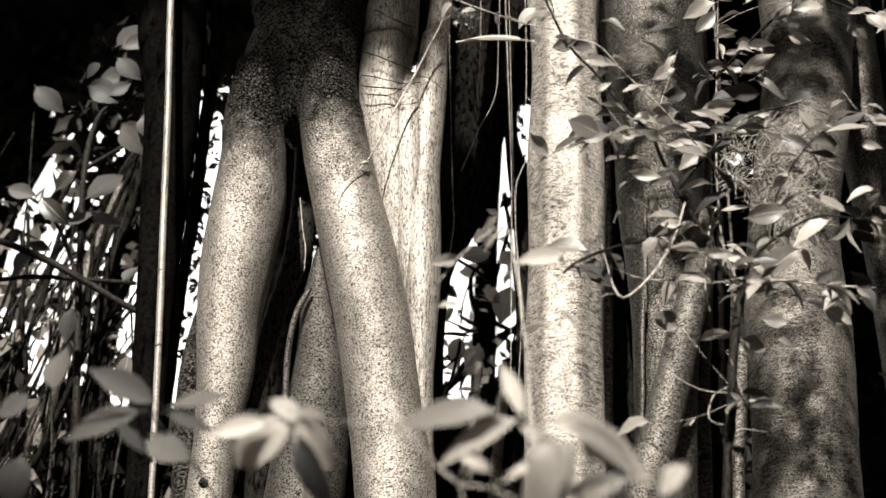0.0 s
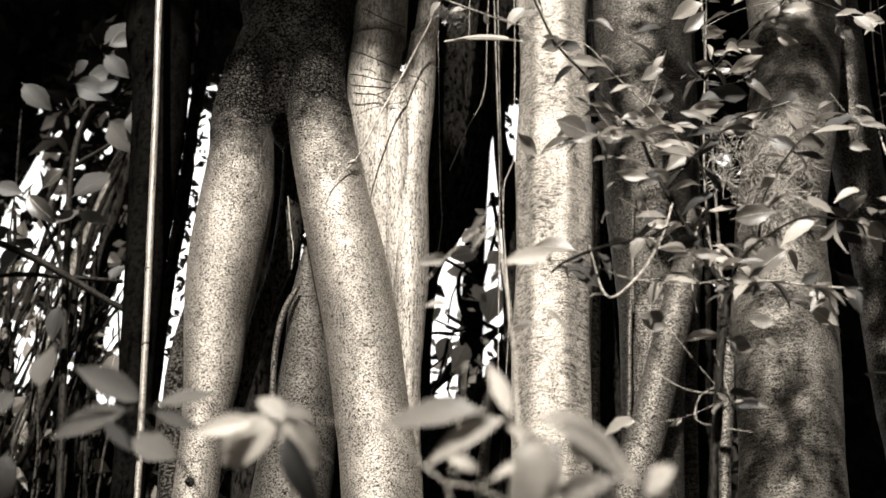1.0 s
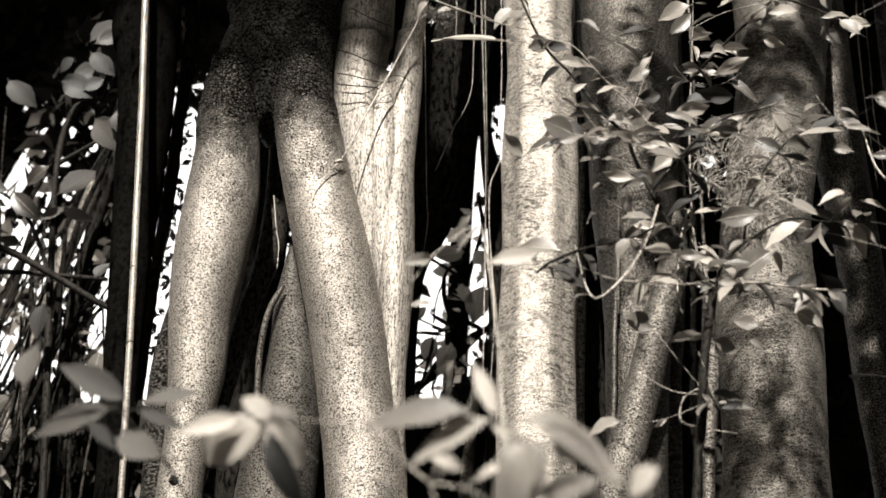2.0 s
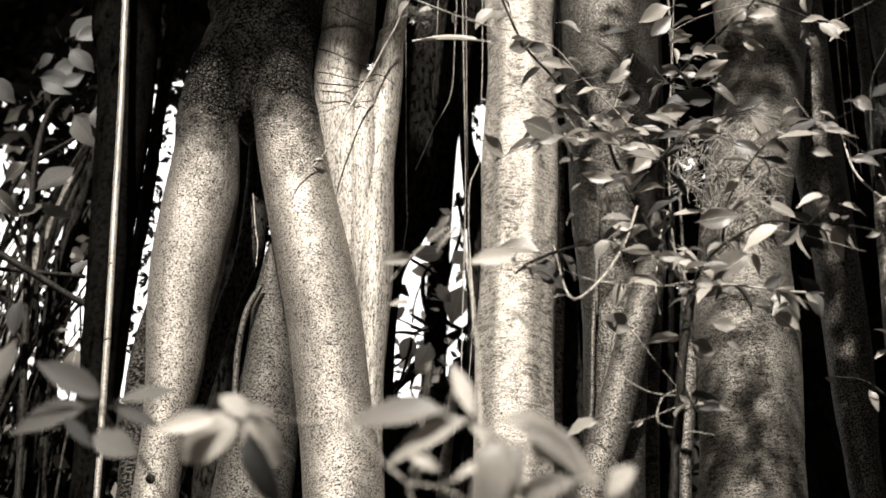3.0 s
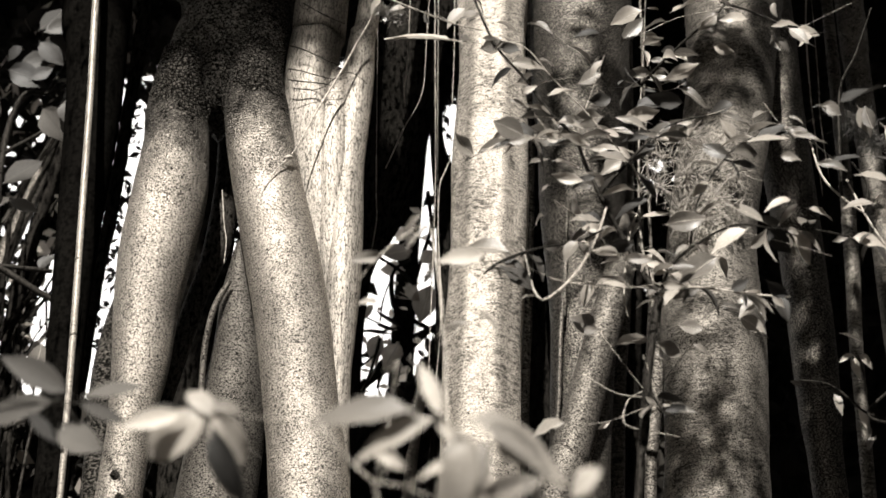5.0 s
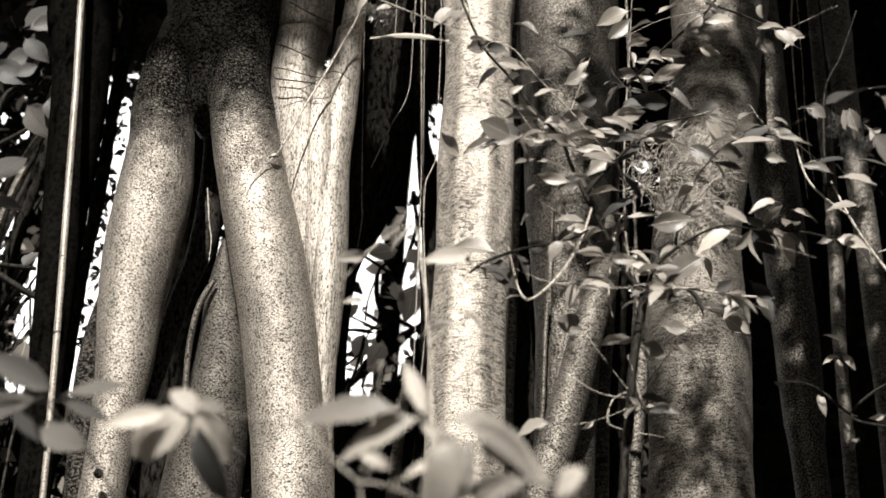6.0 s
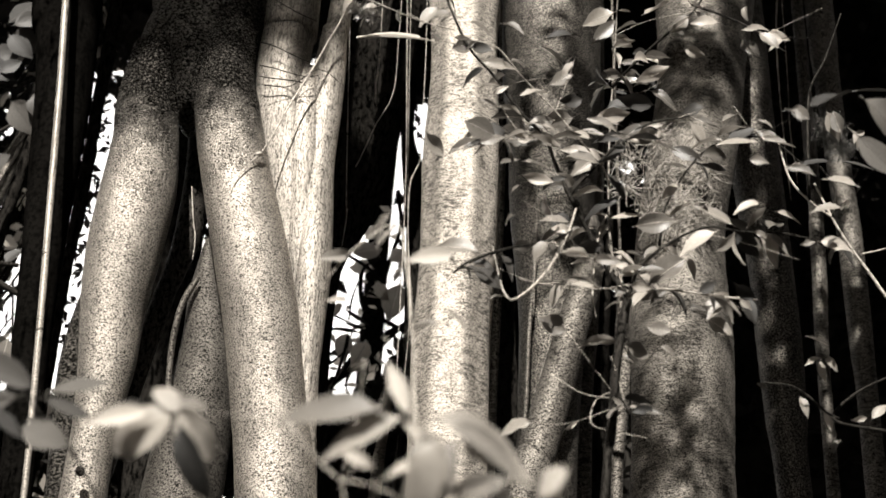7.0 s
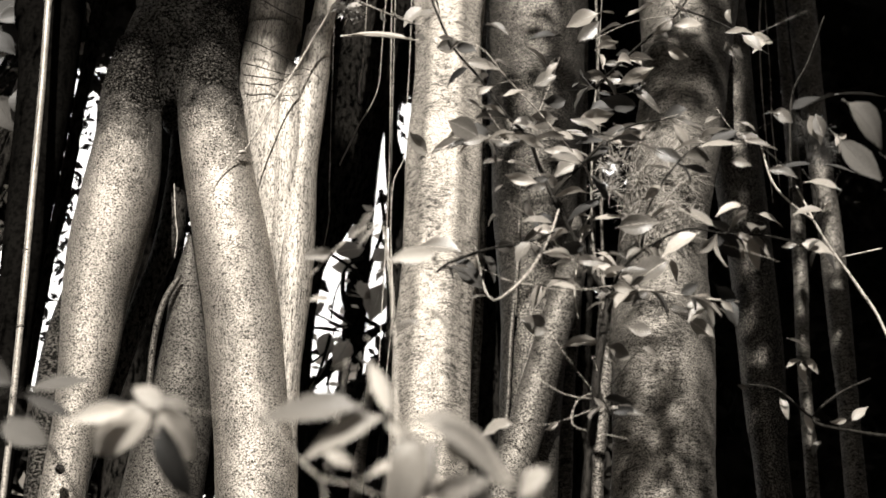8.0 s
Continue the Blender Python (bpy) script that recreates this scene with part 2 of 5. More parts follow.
def tube_geo(pts, seg=28, step=0.05, lumps=0.06, ribs=0, rib=0.0, seed=0.0, fine=0.0, scale=3.0, phase=None, bulges=()):
    """Vertices and faces of a round stem along pts (x, y, z, radius), with uneven girth, ribs and bulges
    (x, y, z, width, height above, height below, swelling)."""
    line = spline(pts, step)
    n = len(line)
    c, r = line[:, :3], np.maximum(line[:, 3], 0.0008)
    tan = np.gradient(c, axis=0)
    tan /= np.linalg.norm(tan, axis=1)[:, None] + 1e-9
    ref = np.array([0.12, 1.0, 0.05])
    side = np.cross(tan, ref)
    side /= np.linalg.norm(side, axis=1)[:, None] + 1e-9
    other = np.cross(side, tan)
    verts = []
    for i in range(n):
        for j in range(seg):
            a = 2 * math.pi * j / seg
            d = math.cos(a) * side[i] + math.sin(a) * other[i]
            q = c[i] + d * r[i]
            k = 1.0
            if lumps:
                k += lumps * noise.noise(Vector((q[0] * scale + seed, q[1] * scale, q[2] * scale * 0.45)))
            if fine:
                k += fine * noise.noise(Vector((q[0] * 22 + seed, q[1] * 22, q[2] * 14)))
            if ribs:
                wander = 0.25 * math.sin(i * 0.03 + seed) if phase is not None else seed + 0.8 * math.sin(i * 0.02 + seed)
                k += rib * math.cos(ribs * a + (phase or 0.0) + wander)
            for bx, by, bz, bw, bu, bd, swell in bulges:
                dz = q[2] - bz
                e = (q[0] - bx) ** 2 / bw ** 2 + (q[1] - by) ** 2 / (2 * bw) ** 2 + dz * dz / (bu if dz > 0 else bd) ** 2
                if e < 9:
                    k += swell / r[i] * math.exp(-e) * (1 + 0.5 * noise.noise(Vector(q * 9.0)))
            verts.append(c[i] + d * r[i] * k)
    faces = [(i * seg + j, (i + 1) * seg + j, (i + 1) * seg + (j + 1) % seg, i * seg + (j + 1) % seg) for i in range(n - 1) for j in range(seg)]
    faces.append(tuple(range(seg)))
    faces.append(tuple((n - 1) * seg + j for j in reversed(range(seg))))
    return verts, faces


def stem(name, pts, material, parent, label="", **kw):
    v, f = tube_geo(pts, **kw)
    return part(name, v, f, material, parent, label)


def leaf_mesh(name, width, droop, fold, wave, seed, bend=0.0, twist=0.0, blunt=False):
    """A leaf one metre long along +x, face up: pointed, creased along the midrib, drooping, with a short stalk."""
    rnd = random.Random(seed)
    xs = [0.0, 0.1, 0.22, 0.38, 0.55, 0.72, 0.86, 1.0]
    prof = [0.012, 0.06, 0.58, 0.92, 1.0, 0.80, 0.40, 0.015]
    if blunt:
        prof = [0.012, 0.22, 0.70, 0.94, 1.0, 0.94, 0.72, 0.12]
    v, f = [], []
    for x, w in zip(xs, prof):
        z = -droop * x * x
        ww = w * width * 0.5
        up = fold * ww
        wob = wave * rnd.uniform(-1, 1)
        c = bend * x * x
        a, far = twist * x * x, rnd.uniform(0.8, 1.0)
        for side, lift in ((-ww, up + wob), (-ww * 0.5, up * 0.6), (0.0, 0.0), (ww * 0.5, up * 0.6), (ww * far, up - wob)):
            v.append((x, c + side * math.cos(a) - lift * math.sin(a), z + side * math.sin(a) + lift * math.cos(a)))
    for i in range(len(xs) - 1):
        for j in range(4):
            a = i * 5 + j
            f.append((a, a + 5, a + 6, a + 1))
    me = bpy.data.meshes.new(name)
    me.from_pydata(v, [], f)
    me.shade_smooth()
    return me


def midrib_mesh(droop, bend=0.0):
    """The raised rib along a leaf's middle."""
    v, f = [], []
    for i in range(9):
        x = 0.02 + 0.96 * i / 8
        w = 0.010 * (1 - 0.7 * x)
        z = -droop * x * x
        c = bend * x * x
        v += [(x, c - w, z), (x, c, z + 0.005), (x, c + w, z), (x, c, z - 0.008)]
    for i in range(8):
        for j in range(4):
            a, b = i * 4 + j, i * 4 + (j + 1) % 4
            f.append((a, a + 4, b + 4, b))
    me = bpy.data.meshes.new("midrib")
    me.from_pydata(v, [], f)
    me.shade_smooth()
    return me


def leaf_set(material):
    shapes = [(0.54, 0.18, 0.25, 0.025, 0.10, 0.3), (0.48, 0.34, 0.35, 0.030, -0.14, -0.9), (0.48, 0.10, 0.20, 0.020, 0.05, 0.0), (0.42, 0.50, 0.40, 0.030, 0.18, 1.1), (0.62, 0.28, 0.25, 0.045, -0.10, -0.5), (0.54, 0.55, 0.30, 0.040, 0.14, 0.8), (0.44, -0.16, 0.45, 0.030, -0.20, -1.2), (0.58, 0.42, 0.40, 0.055, 0.06, 0.6),
              (0.50, 0.30, 0.20, 0.03, 0.14, 0.4), (0.54, 0.45, 0.25, 0.04, -0.18, -0.5), (0.40, 0.10, 0.20, 0.03, -0.80, 0.0)]
    out = []
    for i, (w, d, fo, wa, be, tw) in enumerate(shapes):
        me = leaf_mesh("leaf", w, d, fo, wa, i, be, tw, i > 7)
        me.materials.append(material)
        rib = midrib_mesh(d, be)
        rib.materials.append(LEAF_RIB if material in (LEAF_PALE, LEAF_MID, LEAF_BRIGHT) else material)
        out.append((me, rib))
    return out


# tints paint how a leaf is lit: dim and dark for shade, lit for backlight
LEAVES = {"bright": leaf_set(LEAF_BRIGHT), "pale": leaf_set(LEAF_PALE), "mid": leaf_set(LEAF_MID), "dim": leaf_set(LEAF_DIM), "lit": leaf_set(LEAF_LIT), "dark": leaf_set(LEAF_SHADED)}


def put_leaf(parent, at, length, angle, rnd, tint="pale", roll=None, wide=1.0, shape=None, lean=None, face=None):
    """A leaf as a part of parent: base at a point, pointing at an angle (0 to the right, 90 up) seen from the south."""
    a = radians(angle)
    y = rnd.uniform(-0.8, 0.5) if lean is None else lean
    x_axis = Vector((math.cos(a), y * 0.7, math.sin(a))).normalized()
    facing = Vector(face or (rnd.uniform(-0.6, 0.15), -0.75, rnd.uniform(0.1, 0.8)))
    z_axis = (facing - x_axis * facing.dot(x_axis)).normalized()
    roll = rnd.uniform(-50, 50) if roll is None else roll
    z_axis = Matrix.Rotation(radians(roll), 3, x_axis) @ z_axis
    y_axis = z_axis.cross(x_axis)
    m = Matrix((x_axis, y_axis, z_axis)).transposed().to_4x4()
    m = m @ Matrix.Diagonal((length, length * wide, length, 1))
    m.translation = Vector(at) - origin_of(parent)
    blade, rib = LEAVES[tint][rnd.randrange(8) if shape is None else shape]
    ob = new("leaf", blade)
    ob.parent = parent
    ob.matrix_basis = m
    new("midrib", rib).parent = ob
    return ob


def leaf_cloud(lumps, count, size, rnd, hang=0.3):
    """Vertices and faces of many small folded leaves in and on a set of lumps (x, y, z, rx, ry, rz)."""
    lumps = np.array(lumps, float)
    weight = (lumps[:, 3] * lumps[:, 4] + lumps[:, 4] * lumps[:, 5] + lumps[:, 3] * lumps[:, 5])
    pick = rnd.choice(len(lumps), count, p=weight / weight.sum())
    d = rnd.normal(size=(count, 3))
    d /= np.linalg.norm(d, axis=1)[:, None]
    rad = rnd.uniform(0.72, 1.1, count)
    rad *= 1 + 0.16 * np.sin(d[:, 0] * 7 + pick) * np.cos(d[:, 2] * 6 + pick * 2)
    c = lumps[pick, :3] + d * lumps[pick, 3:] * rad[:, None]
    ax = rnd.normal(size=(count, 3))
    ax[:, 2] -= hang
    ax /= np.linalg.norm(ax, axis=1)[:, None]
    nr = rnd.normal(size=(count, 3)) + [0, -0.3, 0.8]
    sd = np.cross(ax, nr)
    sd /= np.linalg.norm(sd, axis=1)[:, None]
    up = np.cross(sd, ax)
    ln = size * rnd.uniform(0.6, 1.3, count)[:, None]
    v = np.stack([c, c + ax * ln * 0.45 + sd * ln * 0.24 + up * ln * 0.06, c + ax * ln, c + ax * ln * 0.45 - sd * ln * 0.24 + up * ln * 0.06], 1).reshape(-1, 3)
    f = []
    for i in range(count):
        f.append((4 * i, 4 * i + 1, 4 * i + 2))
        f.append((4 * i, 4 * i + 2, 4 * i + 3))
    return v, f


def lump_geo(lumps, k=0.86):
    """Uneven balls inside a crown, added near-black as its inner shade."""
    verts, faces = [], []
    rows, cols = 10, 16
    for n, (x, y, z, a, b, c) in enumerate(lumps):
        s = len(verts)
        for i in range(rows + 1):
            th = math.pi * i / rows
            for j in range(cols):
                ph = 2 * math.pi * j / cols
                d = Vector((math.sin(th) * math.cos(ph), math.sin(th) * math.sin(ph), math.cos(th)))
                q = k * (1 + 0.28 * noise.noise(d * 2.2 + Vector((n, 0, n * 0.7))))
                verts.append((x + d.x * a * q, y + d.y * b * q, z + d.z * c * q))
        for i in range(rows):
            for j in range(cols):
                faces.append((s + i * cols + j, s + (i + 1) * cols + j, s + (i + 1) * cols + (j + 1) % cols, s + i * cols + (j + 1) % cols))
    return verts, faces


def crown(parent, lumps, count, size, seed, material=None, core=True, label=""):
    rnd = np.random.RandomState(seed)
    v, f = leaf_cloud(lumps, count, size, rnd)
    ob = part("crown", v, f, material or LEAF_CROWN_SHADE, parent, label, smooth=False)
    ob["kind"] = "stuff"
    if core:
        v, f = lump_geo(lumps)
        part("shade_core", v, f, CORE, parent)
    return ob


# ---- ground ----
def ground():
    n = 60
    g = np.linspace(-1, 1, n)
    g = np.sign(g) * np.abs(g) ** 3 * 400
    v = []
    for y in g:
        for x in g:
            near = math.exp(-(x * x + y * y) / 900)
            v.append((x, y, near * 0.10 * noise.noise(Vector((x * 0.5, y * 0.5, 0))) - 0.03))
    f = [(i * n + j, i * n + j + 1, (i + 1) * n + j + 1, (i + 1) * n + j) for i in range(n - 1) for j in range(n - 1)]
    me = bpy.data.meshes.new("ground")
    me.from_pydata(v, [], f)
    me.shade_smooth()
    me.materials.append(soil())
    tagged(new("ground", me), "forest floor of dark soil and leaf litter", "ground", kind="structure")


ground()


# ---- the strangler fig: fused legs that part on the way down ----
def strangler_fig():
    fig = thing("strangler_fig", (-1.0, 6.3, 0), "strangler fig, pale smooth legs fused under rough dark bark", "tree")
    leg_a = [(-1.3, 6.2, 6.09, 0.17), (-1.346, 6.2, 5.751, 0.1641), (-1.332, 6.2, 5.536, 0.1707), (-1.33, 6.2, 5.224, 0.1933), (-1.356, 6.2, 4.891, 0.1861), (-1.37, 6.2, 4.573, 0.157), (-1.36, 6.2, 4.269, 0.1387), (-1.372, 6.2, 3.977, 0.1105), (-1.377, 6.2, 3.698, 0.1056)]
    stem("leg", reach(leg_a, low=0), BARK_PALE, fig, "smooth pale leaning leg", seg=40, step=0.04, lumps=0.07, seed=1.0, fine=0.012)
    leg_c = [(-0.949, 6.200, 6.773, 0.1605), (-0.935, 6.120, 6.307, 0.1500), (-0.932, 6.060, 5.994, 0.1384), (-0.924, 6.010, 5.803, 0.1420), (-0.904, 6.000, 5.625, 0.1618), (-0.867, 6.000, 5.418, 0.1682), (-0.794, 6.000, 5.117, 0.1746), (-0.708, 6.000, 4.798, 0.1840), (-0.637, 6.000, 4.492, 0.1805),
             (-0.588, 6.000, 4.198, 0.1740), (-0.546, 6.000, 3.917, 0.1729), (-0.499, 6.000, 3.621, 0.1800)]
    stem("leg", reach(leg_c, low=0), BARK_PALE, fig, "smooth pale leg crossing in front", seg=44, step=0.04, lumps=0.06, seed=3.0, fine=0.012)
    leg_b = [(-0.638, 6.200, 6.537, 0.1503), (-0.645, 6.200, 6.300, 0.1434), (-0.667, 6.200, 6.030, 0.1487), (-0.650, 6.200, 5.771, 0.1628), (-0.588, 6.200, 5.416, 0.1480), (-0.532, 6.200, 5.077, 0.1300), (-0.486, 6.200, 4.753, 0.1100), (-0.446, 6.200, 4.407, 0.0850), (-0.411, 6.200, 4.001, 0.0650)]
    stem("leg", reach(leg_b, low=0, high=9.5), BARK_STREAKED, fig, "pale leg with streaked bark", seg=40, step=0.04, lumps=0.06, ribs=5, rib=0.03, seed=5.0)
    leg_b2 = [(-0.359, 6.150, 6.505, 0.0628), (-0.388, 6.150, 6.268, 0.0696), (-0.401, 6.150, 6.001, 0.0836), (-0.413, 6.150, 5.743, 0.0882), (-0.436, 6.150, 5.389, 0.0964), (-0.428, 6.150, 5.051, 0.1000), (-0.419, 6.150, 4.729, 0.0963), (-0.417, 6.150, 4.384, 0.0790), (-0.404, 6.150, 3.981, 0.0635)]
    weld = [(-0.520, 6.190, 6.010, 0.0600), (-0.522, 6.160, 5.800, 0.0950), (-0.508, 6.150, 5.500, 0.1150), (-0.490, 6.160, 5.150, 0.1050), (-0.468, 6.170, 4.800, 0.0950), (-0.440, 6.180, 4.450, 0.0700)]
    stem("leg", weld, BARK_STREAKED, fig, "pale web where two legs have grown together", seg=40, step=0.04, lumps=0.05, seed=6.0)
    stem("leg", reach(leg_b2, low=0, high=9.5), BARK_STREAKED, fig, "slender pale leg with streaked bark", seg=32, step=0.04, lumps=0.05, seed=7.0)
    leg_e = [(-0.959, 6.25, 4.995, 0.0115), (-0.945, 6.25, 4.832, 0.0541), (-0.93, 6.25, 4.672, 0.0944), (-0.91, 6.25, 4.516, 0.117), (-0.903, 6.25, 4.333, 0.1348), (-0.904, 6.25, 4.155, 0.1548), (-0.921, 6.25, 3.866, 0.1781), (-0.94, 6.25, 3.672, 0.1834)]
    stem("leg", reach(leg_e, low=0), BARK_HALF_SHADE, fig, "low leg tapering upward between the others", seg=36, step=0.04, lumps=0.06, seed=9.0)
    root = [(-0.962, 6.12, 4.698, 0.008), (-0.995, 6.12, 4.635, 0.0152), (-1.028, 6.12, 4.542, 0.0151), (-1.046, 6.12, 4.419, 0.015), (-1.051, 6.12, 4.27, 0.0148), (-1.044, 6.12, 4.095, 0.0146), (-1.038, 6.12, 3.925, 0.0144), (-1.026, 6.12, 3.624, 0.0141)]
    stem("aerial_root", reach(root, low=0), BARK_HALF_SHADE, fig, "thin curling aerial root", seg=16, step=0.03, lumps=0.15, seed=11.0)
    side = [(-1.443, 6.300, 5.351, 0.0237), (-1.506, 6.350, 4.871, 0.0376), (-1.549, 6.350, 4.486, 0.0619), (-1.548, 6.350, 4.181, 0.0744), (-1.509, 6.350, 3.660, 0.0796)]
    stem("leg", reach(side, low=0), BARK_ROUGH, fig, "dark rough leg", seg=28, step=0.05, lumps=0.1, seed=13.0)
    joint = [(-1.011, 6.450, 8.234, 0.4660), (-1.064, 6.320, 7.261, 0.4085), (-1.086, 6.240, 6.638, 0.3582), (-1.108, 6.200, 6.247, 0.2797), (-1.118, 6.200, 5.942, 0.1768), (-1.142, 6.260, 5.799, 0.1095), (-1.150, 6.340, 5.721, 0.0489), (-1.159, 6.420, 5.715, 0.0123)]
    stem("trunk", reach(joint, high=9.5), BARK_ROUGH, fig, "rough dark flaking bark above the fork", seg=96, step=0.02, lumps=0.2, seed=15.0, fine=0.07, scale=5.0)
    for inner, s in (([(-1.223, 6.200, 6.283, 0.1246), (-1.233, 6.180, 5.962, 0.1035), (-1.236, 6.200, 5.754, 0.0813), (-1.249, 6.240, 5.618, 0.0450), (-1.266, 6.280, 5.501, 0.0120)], 17.0),
                     ([(-1.054, 6.120, 6.225, 0.1230), (-1.037, 6.100, 5.909, 0.0902), (-1.022, 6.100, 5.673, 0.0651), (-0.985, 6.100, 5.445, 0.0466), (-0.927, 6.100, 5.174, 0.0143)], 18.0)):
        stem("trunk", inner, BARK_PALE, fig, "flank of the fork", seg=32, step=0.03, lumps=0.12, seed=s, fine=0.03)
    shoulder = [(-1.075, 6.180, 6.389, 0.1877), (-1.215, 6.160, 6.252, 0.1702), (-1.302, 6.200, 6.012, 0.1469), (-1.338, 6.240, 5.834, 0.1155), (-1.351, 6.260, 5.647, 0.0783)]
    stem("trunk", shoulder, BARK_ROUGH, fig, "rough dark flaking bark over the leg", seg=56, step=0.025, lumps=0.12, seed=19.0, fine=0.05)
    ridge = [(-0.885, 6.200, 6.775, 0.1445), (-0.910, 6.120, 6.346, 0.1116), (-0.939, 6.000, 6.004, 0.0718), (-0.962, 5.950, 5.766, 0.0585), (-0.991, 5.970, 5.602, 0.0464), (-0.998, 6.000, 5.448, 0.0288)]
    stem("trunk", ridge, BARK_ROUGH, fig, "ridge of rough bark", seg=32, step=0.025, lumps=0.12, seed=21.0, fine=0.05)
    web = [(-0.843, 6.300, 6.989, 0.1644), (-0.838, 6.260, 6.500, 0.1335), (-0.821, 6.220, 6.117, 0.1050), (-0.791, 6.200, 5.804, 0.0725), (-0.747, 6.200, 5.517, 0.0296)]
    stem("trunk", web, BARK_ROUGH, fig, "rough dark bark between two legs", seg=32, step=0.03, lumps=0.12, seed=20.0, fine=0.05)
    # its bark is coloured dark as the shade behind the other legs
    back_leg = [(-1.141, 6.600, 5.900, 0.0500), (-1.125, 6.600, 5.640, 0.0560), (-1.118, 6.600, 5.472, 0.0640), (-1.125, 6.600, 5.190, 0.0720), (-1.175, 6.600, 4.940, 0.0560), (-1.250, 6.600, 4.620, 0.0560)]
    stem("leg", reach(back_leg, low=0), BARK_SHADE, fig, "leg behind, coloured as in shade", seg=24, step=0.06, seed=23.0)
    for pts in ([(-0.679, 5.870, 5.264, 0.0042), (-0.697, 5.830, 5.244, 0.0111), (-0.722, 5.835, 5.234, 0.0042)],
                [(-0.697, 5.835, 5.241, 0.0036), (-0.762, 5.810, 5.132, 0.0030), (-0.835, 5.840, 4.971, 0.0027), (-0.886, 5.930, 4.880, 0.0022)],
                [(-1.119, 6.500, 5.447, 0.0031), (-1.088, 6.500, 5.236, 0.0027), (-1.067, 6.500, 5.133, 0.0024), (-1.066, 6.500, 4.997, 0.0021)]):
        stem("rootlet", pts, TWIG_PALE, fig, "thin pale rootlet on the bark", seg=8, step=0.02, lumps=0.2)
    for pts in ([(-0.761, 5.990, 6.043, 0.0030), (-0.694, 5.990, 6.023, 0.0030), (-0.555, 5.980, 5.945, 0.0027), (-0.497, 6.020, 5.947, 0.0015)],
                [(-0.757, 5.990, 5.892, 0.0030), (-0.698, 5.970, 5.868, 0.0030), (-0.527, 5.970, 5.822, 0.0024), (-0.448, 6.020, 5.868, 0.0015)],
                [(-0.752, 5.990, 5.823, 0.0030), (-0.708, 5.970, 5.802, 0.0035), (-0.545, 5.970, 5.785, 0.0029), (-0.507, 5.980, 5.765, 0.0015)],
                [(-0.719, 5.970, 5.752, 0.0021), (-0.590, 5.990, 5.770, 0.0021), (-0.450, 6.020, 5.904, 0.0021), (-0.313, 6.040, 5.821, 0.0012)],
                [(-0.713, 5.980, 6.325, 0.0027), (-0.586, 5.980, 6.244, 0.0027), (-0.481, 6.020, 6.222, 0.0015)]):
        stem("rootlet", pts, TWIG_DARK_SHADED, fig, "thin dark rootlet round the leg", seg=8, step=0.02, lumps=0.2)
    for q, r in (((-1.364, 5.980, 3.640, 0.0176), 0.0),):
        stem("knot", [(q[0], q[1] + 0.03, q[2], q[3] * 1.2), (q[0], q[1] + 0.005, q[2], q[3] * 1.1), (q[0], q[1] - 0.005, q[2], q[3] * 0.7), (q[0], q[1] + 0.004, q[2], q[3] * 0.25)], BARK_ROUGH, fig, "small dark knot", seg=16, step=0.004, lumps=0.1)
    rope = [(-0.280, 5.950, 6.580, 0.0046), (-0.331, 5.950, 6.247, 0.0045), (-0.409, 5.950, 6.038, 0.0048), (-0.487, 5.940, 5.827, 0.0047), (-0.574, 5.900, 5.593, 0.0040), (-0.646, 5.880, 5.385, 0.0037), (-0.690, 5.840, 5.251, 0.0033)]
    stem("aerial_root", reach(rope, high=8.0), TWIG_PALE, fig, "taut pale aerial root", seg=10, step=0.04, lumps=0.2)
    crown(fig, [(-1.2, 6.8, 11.2, 2.4, 1.8, 1.6), (0.6, 7.4, 11.6, 2.2, 1.8, 1.5), (-2.2, 5.0, 11.4, 1.6, 1.4, 1.1)], 4200, 0.2, 4)


strangler_fig()


# ---- other trunks ----
def tree(label, pts, material, crowns=None, count=2500, seed=0.0, part_label="", seg=36, extra=(), group="forest trees", high=9.5, **kw):
    p = reach(pts, low=0, high=high)
    t = thing("tree", (p[-1][0], p[-1][1], 0), label, "tree", group)
    stem("trunk", p, material, t, part_label, seg=seg, seed=seed, **kw)
    for name, q, mat, lab in extra:
        stem(name, q, mat, t, lab, seg=max(12, seg // 2), step=0.05, lumps=0.1, seed=seed + 2)
    top = p[0]
    crown(t, crowns or [(top[0], top[1] + 0.5, top[2] + 1.6, 1.7, 1.6, 1.4)], count, 0.2, int(seed * 7) + 3)
    return t


# the fluted pale trunk beside the fig
D = [(0.333, 6.400, 6.983, 0.2060), (0.332, 6.400, 6.484, 0.1934), (0.335, 6.400, 6.090, 0.1888), (0.325, 6.400, 5.568, 0.2040), (0.315, 6.400, 5.046, 0.2001), (0.295, 6.400, 4.558, 0.1964), (0.287, 6.400, 4.100, 0.1958), (0.285, 6.400, 3.721, 0.1959)]
tree("pale fluted tree trunk with finely cracked bark", D, BARK_CRACKED, seed=31.0, step=0.04, lumps=0.05, seg=64, fine=0.012, ribs=8, rib=0.035, phase=math.pi)
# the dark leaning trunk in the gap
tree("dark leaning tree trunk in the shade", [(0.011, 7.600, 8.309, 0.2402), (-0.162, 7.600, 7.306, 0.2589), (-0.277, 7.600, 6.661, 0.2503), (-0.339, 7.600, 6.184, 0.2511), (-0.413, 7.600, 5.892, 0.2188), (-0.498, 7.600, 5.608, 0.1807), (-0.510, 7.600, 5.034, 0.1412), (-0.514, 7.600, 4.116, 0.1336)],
     BARK_DEEP_SHADE, seed=33.0, step=0.05, lumps=0.15, fine=0.03)
